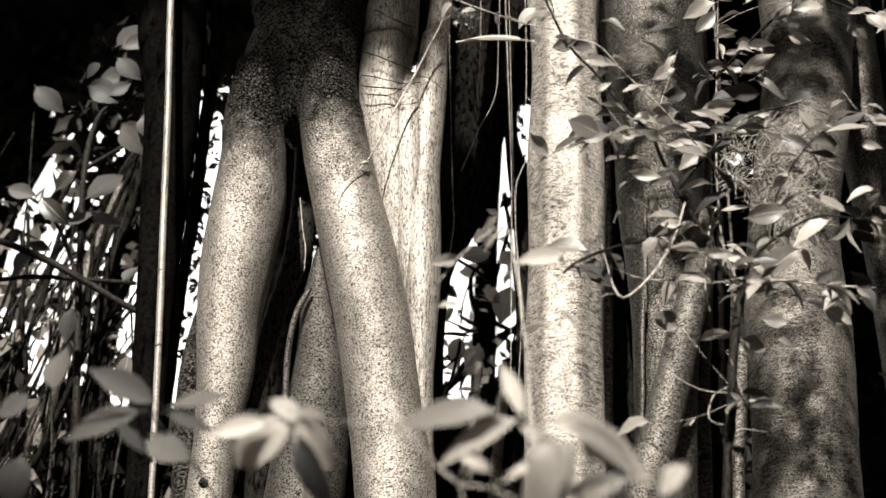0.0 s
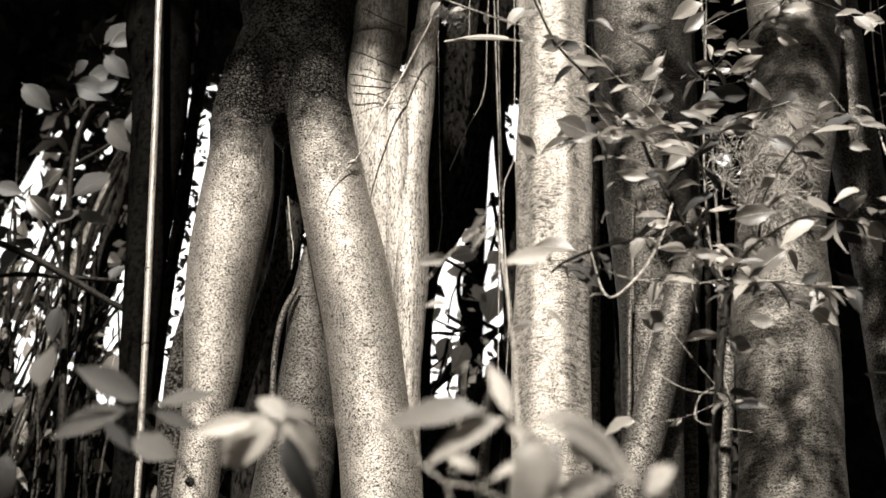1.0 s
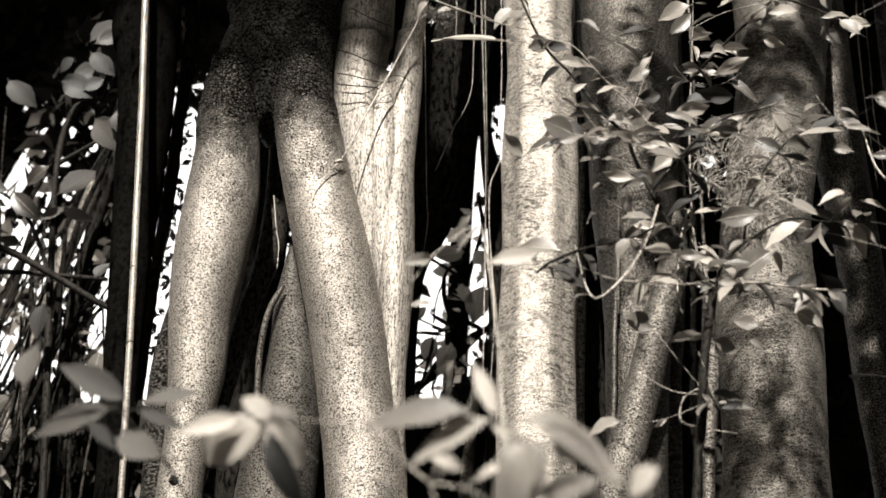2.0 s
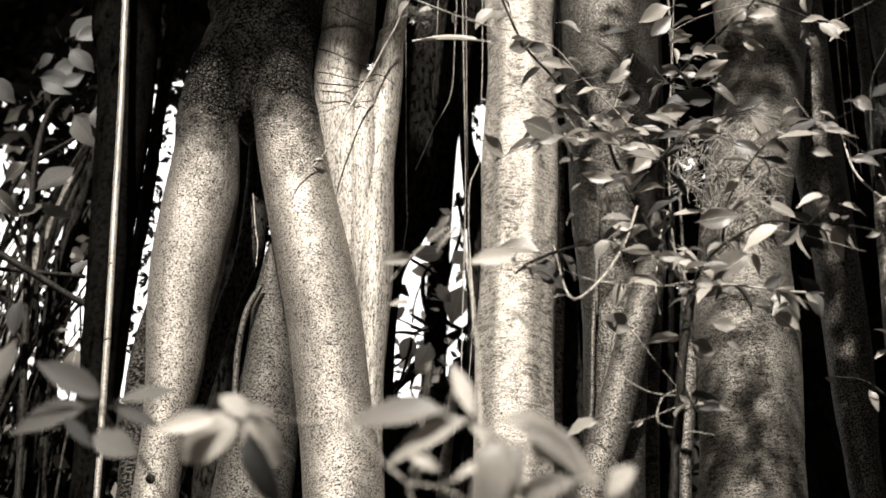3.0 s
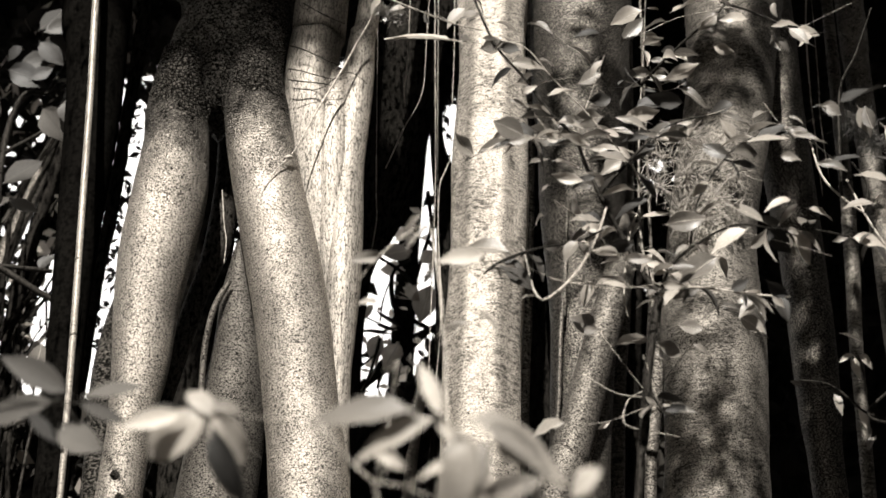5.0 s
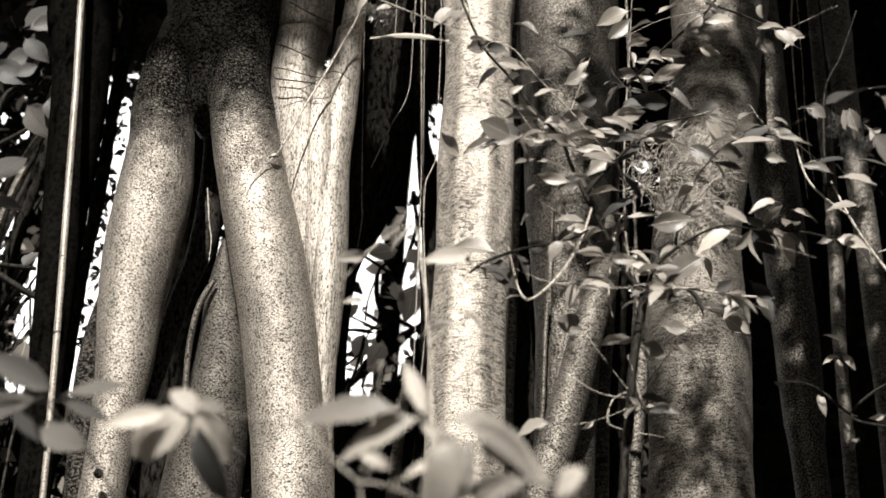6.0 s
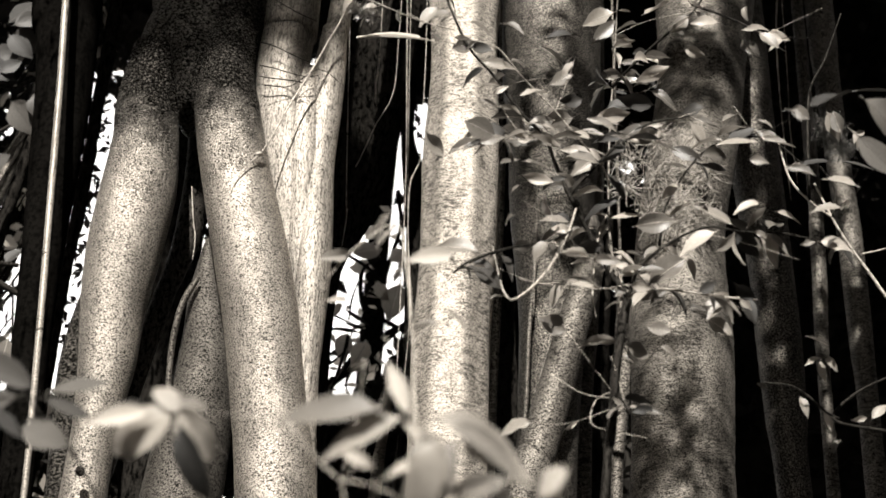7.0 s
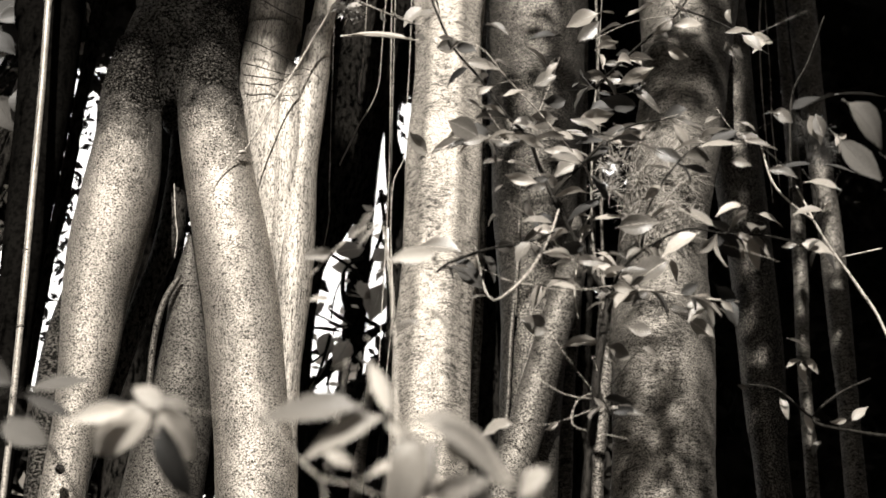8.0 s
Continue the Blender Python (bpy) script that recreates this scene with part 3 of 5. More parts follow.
# the speckled trunk behind the sapling
tree("dark speckled tree trunk behind the sapling", [(0.981, 7.300, 8.070, 0.3389), (0.947, 7.300, 7.019, 0.3135), (0.934, 7.300, 6.156, 0.2781), (0.924, 7.300, 5.445, 0.2202), (0.903, 7.300, 4.824, 0.1801), (0.861, 7.300, 4.046, 0.1715)],
     BARK_SPECKLED, seed=35.0, step=0.05, lumps=0.08, fine=0.02,
     extra=[("root", reach([(1.139, 7.400, 6.101, 0.0490), (1.137, 7.200, 5.586, 0.0799), (1.082, 7.050, 5.243, 0.0899), (0.993, 7.000, 4.931, 0.0939), (0.879, 7.000, 4.521, 0.0976), (0.784, 7.000, 4.196, 0.1015), (0.708, 7.000, 3.938, 0.1057)], low=0), BARK_RINGED, "pale slanting buttress root")])
# the big grey trunk with a burl
J = [(1.830, 6.600, 7.469, 0.2860), (1.736, 6.600, 6.515, 0.2640), (1.613, 6.600, 5.731, 0.2392), (1.533, 6.600, 5.189, 0.2493), (1.517, 6.600, 4.684, 0.2648), (1.479, 6.600, 4.211, 0.2621), (1.453, 6.600, 3.818, 0.2551)]
SWELLINGS = [(1.300, 6.330, 4.620, 0.15, 0.26, 0.04, 0.030), (1.417, 6.330, 4.580, 0.10, 0.24, 0.04, 0.045), (1.230, 6.360, 4.259, 0.05, 0.22, 0.20, -0.04), (1.401, 6.340, 4.206, 0.025, 0.26, 0.30, -0.03), (1.204, 6.340, 3.990, 0.05, 0.2, 0.3, -0.03),
             (1.594, 6.350, 6.410, 0.09, 0.09, 0.05, 0.12), (1.757, 6.400, 6.405, 0.07, 0.12, 0.1, 0.06)]
tree("thick grey tree trunk with a swollen burl", J, BARK_BURL, seed=37.0, step=0.03, lumps=0.1, seg=64, fine=0.015, bulges=SWELLINGS)
# trunks further along
tree("dark mottled tree trunk", [(2.240, 7.400, 8.078, 0.1570), (2.232, 7.400, 6.972, 0.1557), (2.234, 7.400, 6.314, 0.1503), (2.265, 7.400, 5.702, 0.1453), (2.273, 7.400, 5.129, 0.1339), (2.268, 7.400, 4.591, 0.1102), (2.271, 7.400, 4.145, 0.0946)],
     BARK_SPECKLED, seed=39.0, step=0.06, lumps=0.12, fine=0.02)
tree("slender leaning tree trunk with pale patches", [(2.936, 7.800, 7.822, 0.1000), (2.926, 7.800, 7.376, 0.0884), (2.923, 7.800, 6.587, 0.0790), (2.931, 7.800, 6.151, 0.0790), (2.925, 7.800, 5.734, 0.0800), (2.913, 7.800, 5.335, 0.0758), (2.906, 7.800, 4.953, 0.0660), (2.887, 7.800, 4.409, 0.0640)],
     BARK_RINGED, seed=41.0, step=0.05, lumps=0.06)
tree("thin grey stem between larger trunks", [(2.806, 8.000, 6.571, 0.0461), (2.791, 8.000, 6.260, 0.0491), (2.767, 8.000, 5.832, 0.0480), (2.733, 8.000, 5.422, 0.0433), (2.707, 8.000, 4.841, 0.0400)],
     BARK_RINGED, seed=43.0, step=0.06, seg=20, count=600)
# the strip of pale trunk seen past the sapling
tree("narrow pale tree trunk with cracked bark", [(1.278, 7.0, 5.457, 0.0097), (1.275, 7.0, 5.309, 0.0129), (1.269, 7.0, 5.093, 0.0222), (1.27, 7.0, 4.882, 0.0439), (1.271, 7.0, 4.677, 0.0526), (1.244, 7.0, 4.475, 0.0458), (1.218, 7.0, 4.215, 0.0361), (1.2, 7.0, 3.964, 0.0325)],
     BARK_RINGED, seed=45.0, step=0.06, seg=20, count=600)
tree("thin grey stem beside a slanting root", [(1.329, 8.000, 6.611, 0.0457), (1.260, 8.000, 5.504, 0.0431), (1.210, 8.000, 5.034, 0.0455), (1.169, 8.000, 4.296, 0.0504)], BARK_RINGED, seed=47.0, step=0.06, seg=16, count=400)
tree("thin grey stem beside the fluted trunk", [(0.632, 7.400, 6.638, 0.0288), (0.597, 7.400, 5.189, 0.0299), (0.583, 7.400, 4.861, 0.0293), (0.559, 7.400, 4.073, 0.0310)], BARK_RINGED, seed=49.0, step=0.06, seg=16, count=400)
tree("thin pale stem before a speckled trunk", [(0.793, 7.08, 5.366, 0.013), (0.778, 7.08, 5.183, 0.0129), (0.76, 7.08, 4.968, 0.0127), (0.749, 7.08, 4.758, 0.0125), (0.741, 7.08, 4.555, 0.0124), (0.727, 7.08, 4.356, 0.0122), (0.713, 7.08, 4.098, 0.012)], BARK_RINGED, seed=48.0, step=0.05, seg=14, count=300)
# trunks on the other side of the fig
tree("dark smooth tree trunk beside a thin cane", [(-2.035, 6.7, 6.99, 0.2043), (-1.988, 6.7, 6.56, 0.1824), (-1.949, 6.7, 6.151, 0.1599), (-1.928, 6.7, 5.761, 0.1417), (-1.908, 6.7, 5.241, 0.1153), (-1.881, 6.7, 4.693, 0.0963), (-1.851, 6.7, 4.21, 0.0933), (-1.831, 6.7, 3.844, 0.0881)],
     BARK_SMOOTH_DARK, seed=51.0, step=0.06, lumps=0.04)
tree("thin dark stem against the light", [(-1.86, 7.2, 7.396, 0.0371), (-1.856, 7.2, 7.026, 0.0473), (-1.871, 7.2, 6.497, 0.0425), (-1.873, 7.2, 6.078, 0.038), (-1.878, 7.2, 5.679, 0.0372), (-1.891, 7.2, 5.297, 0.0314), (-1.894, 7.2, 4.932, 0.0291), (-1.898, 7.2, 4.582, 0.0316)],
     BARK_DEEP_SHADE, seed=53.0, step=0.03, seg=24, count=800, lumps=0.25, fine=0.2)
# trunks added to fill dark gaps, shade painted into their bark
for label, pts, s in (("added tree trunk, coloured as in deep shade", [(-1.658, 8.200, 8.462, 0.1443), (-1.583, 8.200, 7.128, 0.1354), (-1.518, 8.200, 5.992, 0.1429), (-1.488, 8.200, 4.975, 0.1496), (-1.469, 8.200, 4.300, 0.1509)], 55.0),
                      ("added tree trunk, coloured as in deep shade", [(0.019, 8.400, 8.684, 0.0959), (0.033, 8.400, 7.362, 0.0492), (0.047, 8.400, 7.020, 0.0524), (0.092, 8.400, 6.774, 0.0797), (0.109, 8.400, 6.369, 0.0586), (0.118, 8.400, 5.506, 0.0523), (0.114, 8.400, 4.408, 0.0634)], 57.0),
                      ("added tree trunk, coloured as in deep shade", [(0.870, 8.200, 8.538, 0.1278), (0.799, 8.200, 6.723, 0.1171), (0.747, 8.200, 5.427, 0.1168), (0.709, 8.200, 4.354, 0.1169)], 59.0),
                      ("added tree trunk, coloured as in deep shade", [(1.539, 8.600, 8.900, 0.1162), (1.453, 8.600, 6.995, 0.1065), (1.385, 8.600, 5.634, 0.0843), (1.336, 8.600, 4.507, 0.0866)], 61.0)):
    tree(label, pts, BARK_DEEP_SHADE, seed=s, step=0.08, seg=20, count=900)


def cane():
    p = reach([(-1.971, 6.350, 7.044, 0.0190), (-1.868, 6.350, 5.908, 0.0185), (-1.807, 6.350, 5.186, 0.0180), (-1.751, 6.350, 4.526, 0.0172), (-1.705, 6.350, 3.922, 0.0165), (-1.688, 6.350, 3.689, 0.0160)], low=0, high=8.5, flare=1.1)
    t = thing("cane", (p[-1][0], p[-1][1], 0), "thin straight pale cane in front of a dark trunk", "cane")
    stem("stalk", p, POLE_SKIN, t, seg=18, step=0.05, lumps=0.05)
    for q in ((-1.786, 6.350, 4.915), (-1.749, 6.350, 4.489), (-1.713, 6.350, 4.009)):
        stem("node", [(q[0], q[1], q[2] + 0.012, 0.0165), (q[0], q[1], q[2], 0.0190), (q[0], q[1], q[2] - 0.012, 0.0165)], BARK_RINGED, t, "darker ring", seg=16, step=0.01, lumps=0)


cane()


# ---- far daylight between the trunks ----
def backdrop():
    v, f = [], []
    n = 24
    for i in range(n + 1):
        a = radians(-60 + 72 * i / n)
        for z in (0.0, 70.0):
            v.append((80 * math.sin(a), 80 * math.cos(a), z))
    for i in range(n):
        f.append((2 * i, 2 * i + 2, 2 * i + 3, 2 * i + 1))
    me = bpy.data.meshes.new("backdrop")
    me.from_pydata(v, [], f)
    k = Nodes("bright_sky")
    em = k.t.nodes.new("ShaderNodeEmission")
    em.inputs["Color"].default_value = tone(1.0, 0.4)
    em.inputs["Strength"].default_value = 1.0
    k.link(em.outputs["Emission"], k.out.inputs["Surface"])
    me.materials.append(k.m)
    tagged(new("backdrop", me), "bright hazy sky far behind the forest", "sky", kind="structure")


backdrop()


# ---- trees behind, shade put into near-black leaves and cores ----
def background_tree(label, balls, count, seed, size=0.22):
    lumps = [(x, y, z, r, r * 0.8, r) for x, y, z, r in balls]
    x, y = balls[0][0], balls[0][1] + 0.3
    t = thing("background_tree", (x, y, 0), label, "tree", "trees behind")
    low, high = min(b[2] for b in balls), max(b[2] for b in balls)
    stem("trunk", [(x + 0.2, y, high, 0.05), (x, y, low * 0.7 + 0.5, 0.1), (x, y, -0.1, 0.16)], BARK_DEEP_SHADE, t, seg=12, step=0.4)
    for b in balls[1:]:
        stem("limb", [(x, y, max(1.0, b[2] - 1.6), 0.06), ((x + b[0]) / 2, (y + b[1]) / 2, b[2] - 0.5, 0.05), (b[0], b[1], b[2], 0.03)], BARK_DEEP_SHADE, t, seg=8, step=0.4)
    crown(t, lumps, count, size, seed)
    return t


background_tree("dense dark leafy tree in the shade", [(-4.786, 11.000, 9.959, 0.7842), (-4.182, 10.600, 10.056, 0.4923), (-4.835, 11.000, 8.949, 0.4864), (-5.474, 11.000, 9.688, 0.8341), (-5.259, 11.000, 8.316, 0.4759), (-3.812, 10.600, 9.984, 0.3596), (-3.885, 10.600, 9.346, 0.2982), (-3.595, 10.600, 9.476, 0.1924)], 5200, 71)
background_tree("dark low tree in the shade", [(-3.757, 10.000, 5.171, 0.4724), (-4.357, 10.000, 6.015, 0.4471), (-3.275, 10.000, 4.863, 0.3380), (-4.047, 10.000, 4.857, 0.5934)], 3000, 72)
background_tree("tree coloured as in shade, filling the gap above", [(-0.184, 10.500, 10.058, 0.4828), (-0.164, 10.500, 9.264, 0.3229), (0.048, 10.600, 9.151, 0.1984), (-0.544, 10.500, 9.644, 0.4227), (0.275, 10.500, 9.668, 0.3702)], 3500, 73, 0.16)
background_tree("bush coloured as in shade at the foot of the gap", [(-0.125, 9.500, 5.172, 0.3245), (0.094, 9.600, 5.480, 0.2906), (-0.338, 9.500, 4.911, 0.3605), (0.181, 9.400, 4.846, 0.3562), (0.113, 9.600, 5.891, 0.1100)], 3000, 74, 0.14)
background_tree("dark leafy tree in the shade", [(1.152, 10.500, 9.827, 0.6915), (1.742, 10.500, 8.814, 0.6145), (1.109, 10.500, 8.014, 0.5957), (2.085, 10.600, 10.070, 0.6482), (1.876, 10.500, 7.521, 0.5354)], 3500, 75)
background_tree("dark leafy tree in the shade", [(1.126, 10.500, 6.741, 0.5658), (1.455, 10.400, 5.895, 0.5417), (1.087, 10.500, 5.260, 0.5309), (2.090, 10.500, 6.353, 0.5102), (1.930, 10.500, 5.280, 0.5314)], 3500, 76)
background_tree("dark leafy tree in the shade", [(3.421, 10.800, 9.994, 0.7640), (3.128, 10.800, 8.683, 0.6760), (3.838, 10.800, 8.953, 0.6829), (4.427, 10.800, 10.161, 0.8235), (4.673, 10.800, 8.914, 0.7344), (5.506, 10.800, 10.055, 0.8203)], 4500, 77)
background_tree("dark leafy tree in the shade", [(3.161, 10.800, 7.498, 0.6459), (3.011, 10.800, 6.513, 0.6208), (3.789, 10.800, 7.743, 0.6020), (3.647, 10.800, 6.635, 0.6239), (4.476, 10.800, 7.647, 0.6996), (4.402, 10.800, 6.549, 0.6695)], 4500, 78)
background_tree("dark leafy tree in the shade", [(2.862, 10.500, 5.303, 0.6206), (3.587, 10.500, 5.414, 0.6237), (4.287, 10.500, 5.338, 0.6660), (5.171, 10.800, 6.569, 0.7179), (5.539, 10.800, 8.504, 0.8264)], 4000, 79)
background_tree("leafy tree behind the fig, coloured as in shade", [(-1.994, 9.800, 9.690, 0.6560), (-1.163, 9.800, 9.331, 0.6469), (-2.211, 9.600, 8.716, 0.2201), (-1.258, 9.600, 8.106, 0.4666), (-1.261, 9.600, 6.925, 0.2661), (-0.796, 9.600, 6.536, 0.2615), (-0.909, 9.600, 5.590, 0.4590)], 3500, 80, 0.16)
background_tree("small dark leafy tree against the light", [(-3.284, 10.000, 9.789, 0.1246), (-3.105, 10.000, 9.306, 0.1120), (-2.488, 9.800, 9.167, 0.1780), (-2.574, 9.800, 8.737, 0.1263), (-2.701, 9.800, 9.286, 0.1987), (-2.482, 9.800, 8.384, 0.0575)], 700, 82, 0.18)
background_tree("bush behind the fig, coloured as in shade", [(-1.756, 9.400, 7.256, 0.1860), (-1.757, 9.400, 6.309, 0.1867), (-1.715, 9.400, 5.572, 0.2460), (-1.781, 9.400, 5.049, 0.3198), (-1.342, 9.400, 5.060, 0.4399), (-2.406, 9.4, 5.086, 0.3), (-2.809, 9.4, 5.041, 0.35), (-2.256, 9.4, 4.833, 0.3), (-2.547, 9.4, 4.748, 0.35)], 3400, 81, 0.14)

# ---- unseen trees round about, added to keep sky light off the trunks ----
for i, (x, y, r, h) in enumerate(((-8, 3, 2.6, 5.5), (-9, -3, 3.0, 6), (-6, -9, 3.2, 6), (0, -11, 3.2, 6), (6, -9, 3.2, 6), (9, -3, 3.0, 6), (8.5, 3, 2.8, 5.5), (-9, 9, 3.0, 6), (9.5, 9, 3.0, 6))):
    t = thing("tree", (x, y, 0), "unseen broad leafy tree added to keep out sky light", "tree", "surrounding trees")
    stem("trunk", [(x, y, h + 1, 0.12), (x + 0.1, y, h * 0.5, 0.2), (x, y, -0.1, 0.3)], BARK_DEEP_SHADE, t, seg=14, step=0.4)
    crown(t, [(x, y, h, r, r, r * 0.9), (x + 1.2, y + 0.8, h - 2.6, r * 0.9, r * 0.9, r * 0.8), (x - 1.0, y - 0.6, h + 2.2, r * 0.8, r * 0.8, r * 0.8)], 1500, 0.35, 90 + i)


for i, (x, y, z, r, px, py) in enumerate(((6.2, -1.5, 11.0, 2.4, 6.5, -1.0), (3.4, 3.2, 11.6, 2.2, 7.0, 4.5), (-9.6, 3.6, 11.0, 2.3, -9.8, 3.8), (-3.6, 4.2, 12.2, 1.9, -6.6, 4.4), (0.2, 4.4, 12.4, 1.7, 4.8, 5.2), (6.8, 6.8, 11.4, 2.4, 7.4, 7.0), (-6.4, 7.6, 11.4, 2.4, -6.8, 8.0), (6.4, -8.0, 11.0, 2.6, 6.6, -8.2), (5.6, -3.6, 10.2, 2.0, 5.8, -4.0), (5.6, -5.4, 10.0, 2.4, 6.0, -5.6), (4.6, 2.4, 8.2, 1.7, 6.4, 2.6), (5.2, -0.8, 7.2, 1.9, 6.6, -0.6), (-0.6, 0.6, 14.5, 1.2, 4.4, 0.6))):
    t = thing("tree", (px, py, 0), "unseen tall tree whose added crown keeps out sky light", "tree", "surrounding trees")
    stem("trunk", [(x, y, z, 0.06), ((x + px) / 2, (y + py) / 2, z - 1.5, 0.1), (px, py, z * 0.5, 0.16), (px, py, -0.1, 0.28)], BARK_DEEP_SHADE, t, seg=12, step=0.4)
    crown(t, [(x, y, z, r, r, 0.9), (x + 1.0, y - 0.6, z + 0.7, r * 0.9, r * 0.9, 0.8), (x - 1.1, y + 0.7, z + 0.5, r * 0.9, r * 0.9, 0.8)], 1300, 0.3, 120 + i)


# ---- unseen boughs, added in the sun's way to shade fig and trunks ----
def bough(label, line, lumps, count, seed, dense, size=0.18):
    t = thing("tree", (line[-1][0], line[-1][1], 0), label, "tree", "surrounding trees")
    stem("trunk", line, BARK_DEEP_SHADE, t, seg=12, step=0.3)
    crown(t, lumps, count, size, seed, core=dense)


def in_sunway(x, y, z, far, rx, ry, rz):
    """A lump of leaves added on the way from a place towards the sun, to shade it."""
    p = Vector((x, y, z)) + to_sun * far
    return (p.x, p.y, p.z, rx, ry, rz)


L1 = in_sunway(1.56, 6.35, 6.3, 8.5, 0.2, 0.3, 0.18)
bough("unseen tree, thin boughs added to shade a trunk top", [(L1[0], L1[1], L1[2] + 0.2, 0.02), (L1[0] + 2.2, L1[1] - 1.5, L1[2] - 0.8, 0.08), (2.6, -1.8, 8.5, 0.14), (3.2, -2.0, 4.0, 0.18), (3.2, -2.0, -0.1, 0.26)],
      [L1, L1, in_sunway(1.98, 6.5, 6.45, 8.5, 0.16, 0.3, 0.5)], 480, 101, False, 0.13)
L2 = [in_sunway(1.233, 6.42, 4.324, 8.0, 0.045, 0.2, 0.2), in_sunway(1.208, 6.42, 4.023, 8.0, 0.05, 0.2, 0.2), in_sunway(1.185, 6.42, 3.763, 8.0, 0.06, 0.2, 0.2), in_sunway(1.422, 6.42, 4.301, 8.0, 0.02, 0.15, 0.2), in_sunway(1.401, 6.42, 4.002, 8.0, 0.025, 0.15, 0.25), in_sunway(1.512, 6.42, 3.832, 8.0, 0.12, 0.15, 0.1)]
bough("unseen tree, leafy twigs added to shade a lower trunk", [(L2[0][0], L2[0][1], L2[0][2] + 0.4, 0.015), (L2[0][0] + 1.6, L2[0][1] - 0.6, L2[0][2] + 0.3, 0.05), (2.9, -1.4, 8.2, 0.1), (3.2, -1.6, 4.0, 0.14), (3.2, -1.6, -0.1, 0.2)],
      L2 + [in_sunway(1.433, 6.42, 4.106, 8.0, 0.28, 0.2, 0.24), in_sunway(1.414, 6.42, 3.8, 8.0, 0.28, 0.2, 0.24)], 520, 106, False, 0.09)
L3 = in_sunway(2.4, 7.2, 5.8, 8.5, 0.2, 0.2, 1.9)
bough("unseen tree, dense boughs added to shade far trunks", [(L3[0], L3[1], L3[2] + 0.4, 0.02), (L3[0] + 2.6, L3[1] + 0.2, L3[2], 0.09), (4.2, 1.4, 9.0, 0.14), (5.0, 1.4, 4.0, 0.18), (5.0, 1.4, -0.1, 0.26)],
      [L3, in_sunway(3.1, 7.6, 7.6, 8.5, 0.5, 0.5, 0.8), in_sunway(4.4, 8.0, 6.0, 8.5, 0.9, 0.6, 2.2), in_sunway(2.9, 7.7, 7.9, 8.5, 0.7, 0.5, 0.8)], 1050, 102, True, 0.22)
L5 = in_sunway(2.42, 7.2, 4.3, 8.0, 0.33, 0.4, 0.9)
bough("unseen tree, low dense boughs added to shade far trunks", [(L5[0], L5[1], L5[2], 0.02), (L5[0] + 2.0, L5[1] - 0.6, L5[2], 0.07), (3.6, -0.6, 7.4, 0.12), (4.0, -0.8, 3.0, 0.16), (4.0, -0.8, -0.1, 0.22)],
      [L5, in_sunway(*(2.820, 10.100, 5.386), 12.0, 0.5, 0.4, 0.5), in_sunway(3.3, 7.6, 4.3, 8.0, 0.6, 0.5, 0.9), in_sunway(4.6, 8.0, 4.6, 8.0, 0.8, 0.5, 1.0)], 1800, 104, True, 0.2)
L4 = in_sunway(-1.1, 6.2, 6.82, 17, 0.6, 0.6, 0.85)
bough("unseen tall tree, bough added to shade the fork of the fig", [(L4[0], L4[1], L4[2], 0.04), (L4[0] - 1.6, L4[1] + 0.6, L4[2] - 0.3, 0.1), (L4[0] - 3.4, L4[1] + 1.0, 14.0, 0.2), (L4[0] - 3.8, L4[1] + 1.0, 8.0, 0.3), (L4[0] - 3.8, L4[1] + 1.0, -0.1, 0.4)],
      [L4, in_sunway(-1.2, 6.2, 8.0, 17, 0.7, 0.7, 0.8), in_sunway(-0.55, 6.1, 6.68, 17, 0.36, 0.5, 0.55)], 3300, 103, False)


L6 = in_sunway(1.0, 7.05, 6.2, 9.0, 0.28, 0.3, 1.0)
bough("unseen tree, hanging bough added to shade the speckled trunk", [(L6[0], L6[1], L6[2] + 0.5, 0.02), (L6[0] + 1.6, L6[1] - 1.0, L6[2] + 0.3, 0.08), (2.2, -3.6, 9.0, 0.14), (2.6, -3.8, 4.0, 0.18), (2.6, -3.8, -0.1, 0.24)],
      [L6], 250, 105, False, 0.16)


# ---- tangle of thin stems and leaves against the light ----
def tangle(label, spots, seed, material, thin, thick, span):
    """Thin wavy stems, too many to count, rising through an undergrowth."""
    rnd = random.Random(seed)
    V, Fc = [], []
    for cx, cy, cz, r, n in spots:
        for _ in range(n):
            x, y, z = cx + rnd.uniform(-r, r), cy + rnd.uniform(-0.6, 0.6), cz + rnd.uniform(-r, r) * 0.6
            h, lean = span * rnd.uniform(0.5, 1.2), rnd.uniform(-0.15, 0.45)
            w = rnd.uniform(thin, thick)
            pts = [(x + lean * h * s + rnd.uniform(-0.025, 0.025), y + rnd.uniform(-0.05, 0.05), z + h * s, w * (1 - 0.25 * (s + 0.5))) for s in (0.5, 0.25, 0.0, -0.25, -0.5)]
            v, f = tube_geo(pts, seg=6, step=0.12, lumps=0)
            o = len(V)
            V += v
            Fc += [tuple(o + k for k in q) for q in f]
    low = min(V, key=lambda q: q[2])
    t = thing("undergrowth", (low[0], low[1], 0), label, "undergrowth", kind="stuff")
    part("stems", V, Fc, material, t)["kind"] = "stuff"
    return t


def with_r(p, r, n):
    return (p[0], p[1], p[2], r, n)


LEFT = [with_r((-3.518, 9.000, 6.579), 0.45, 6), with_r((-3.064, 9.000, 6.387), 0.35, 6), with_r((-3.184, 8.600, 5.511), 0.45, 9), with_r((-2.852, 8.600, 5.386), 0.3, 9), with_r((-2.777, 8.200, 4.624), 0.5, 10), with_r((-2.966, 9.000, 7.225), 0.25, 3)]
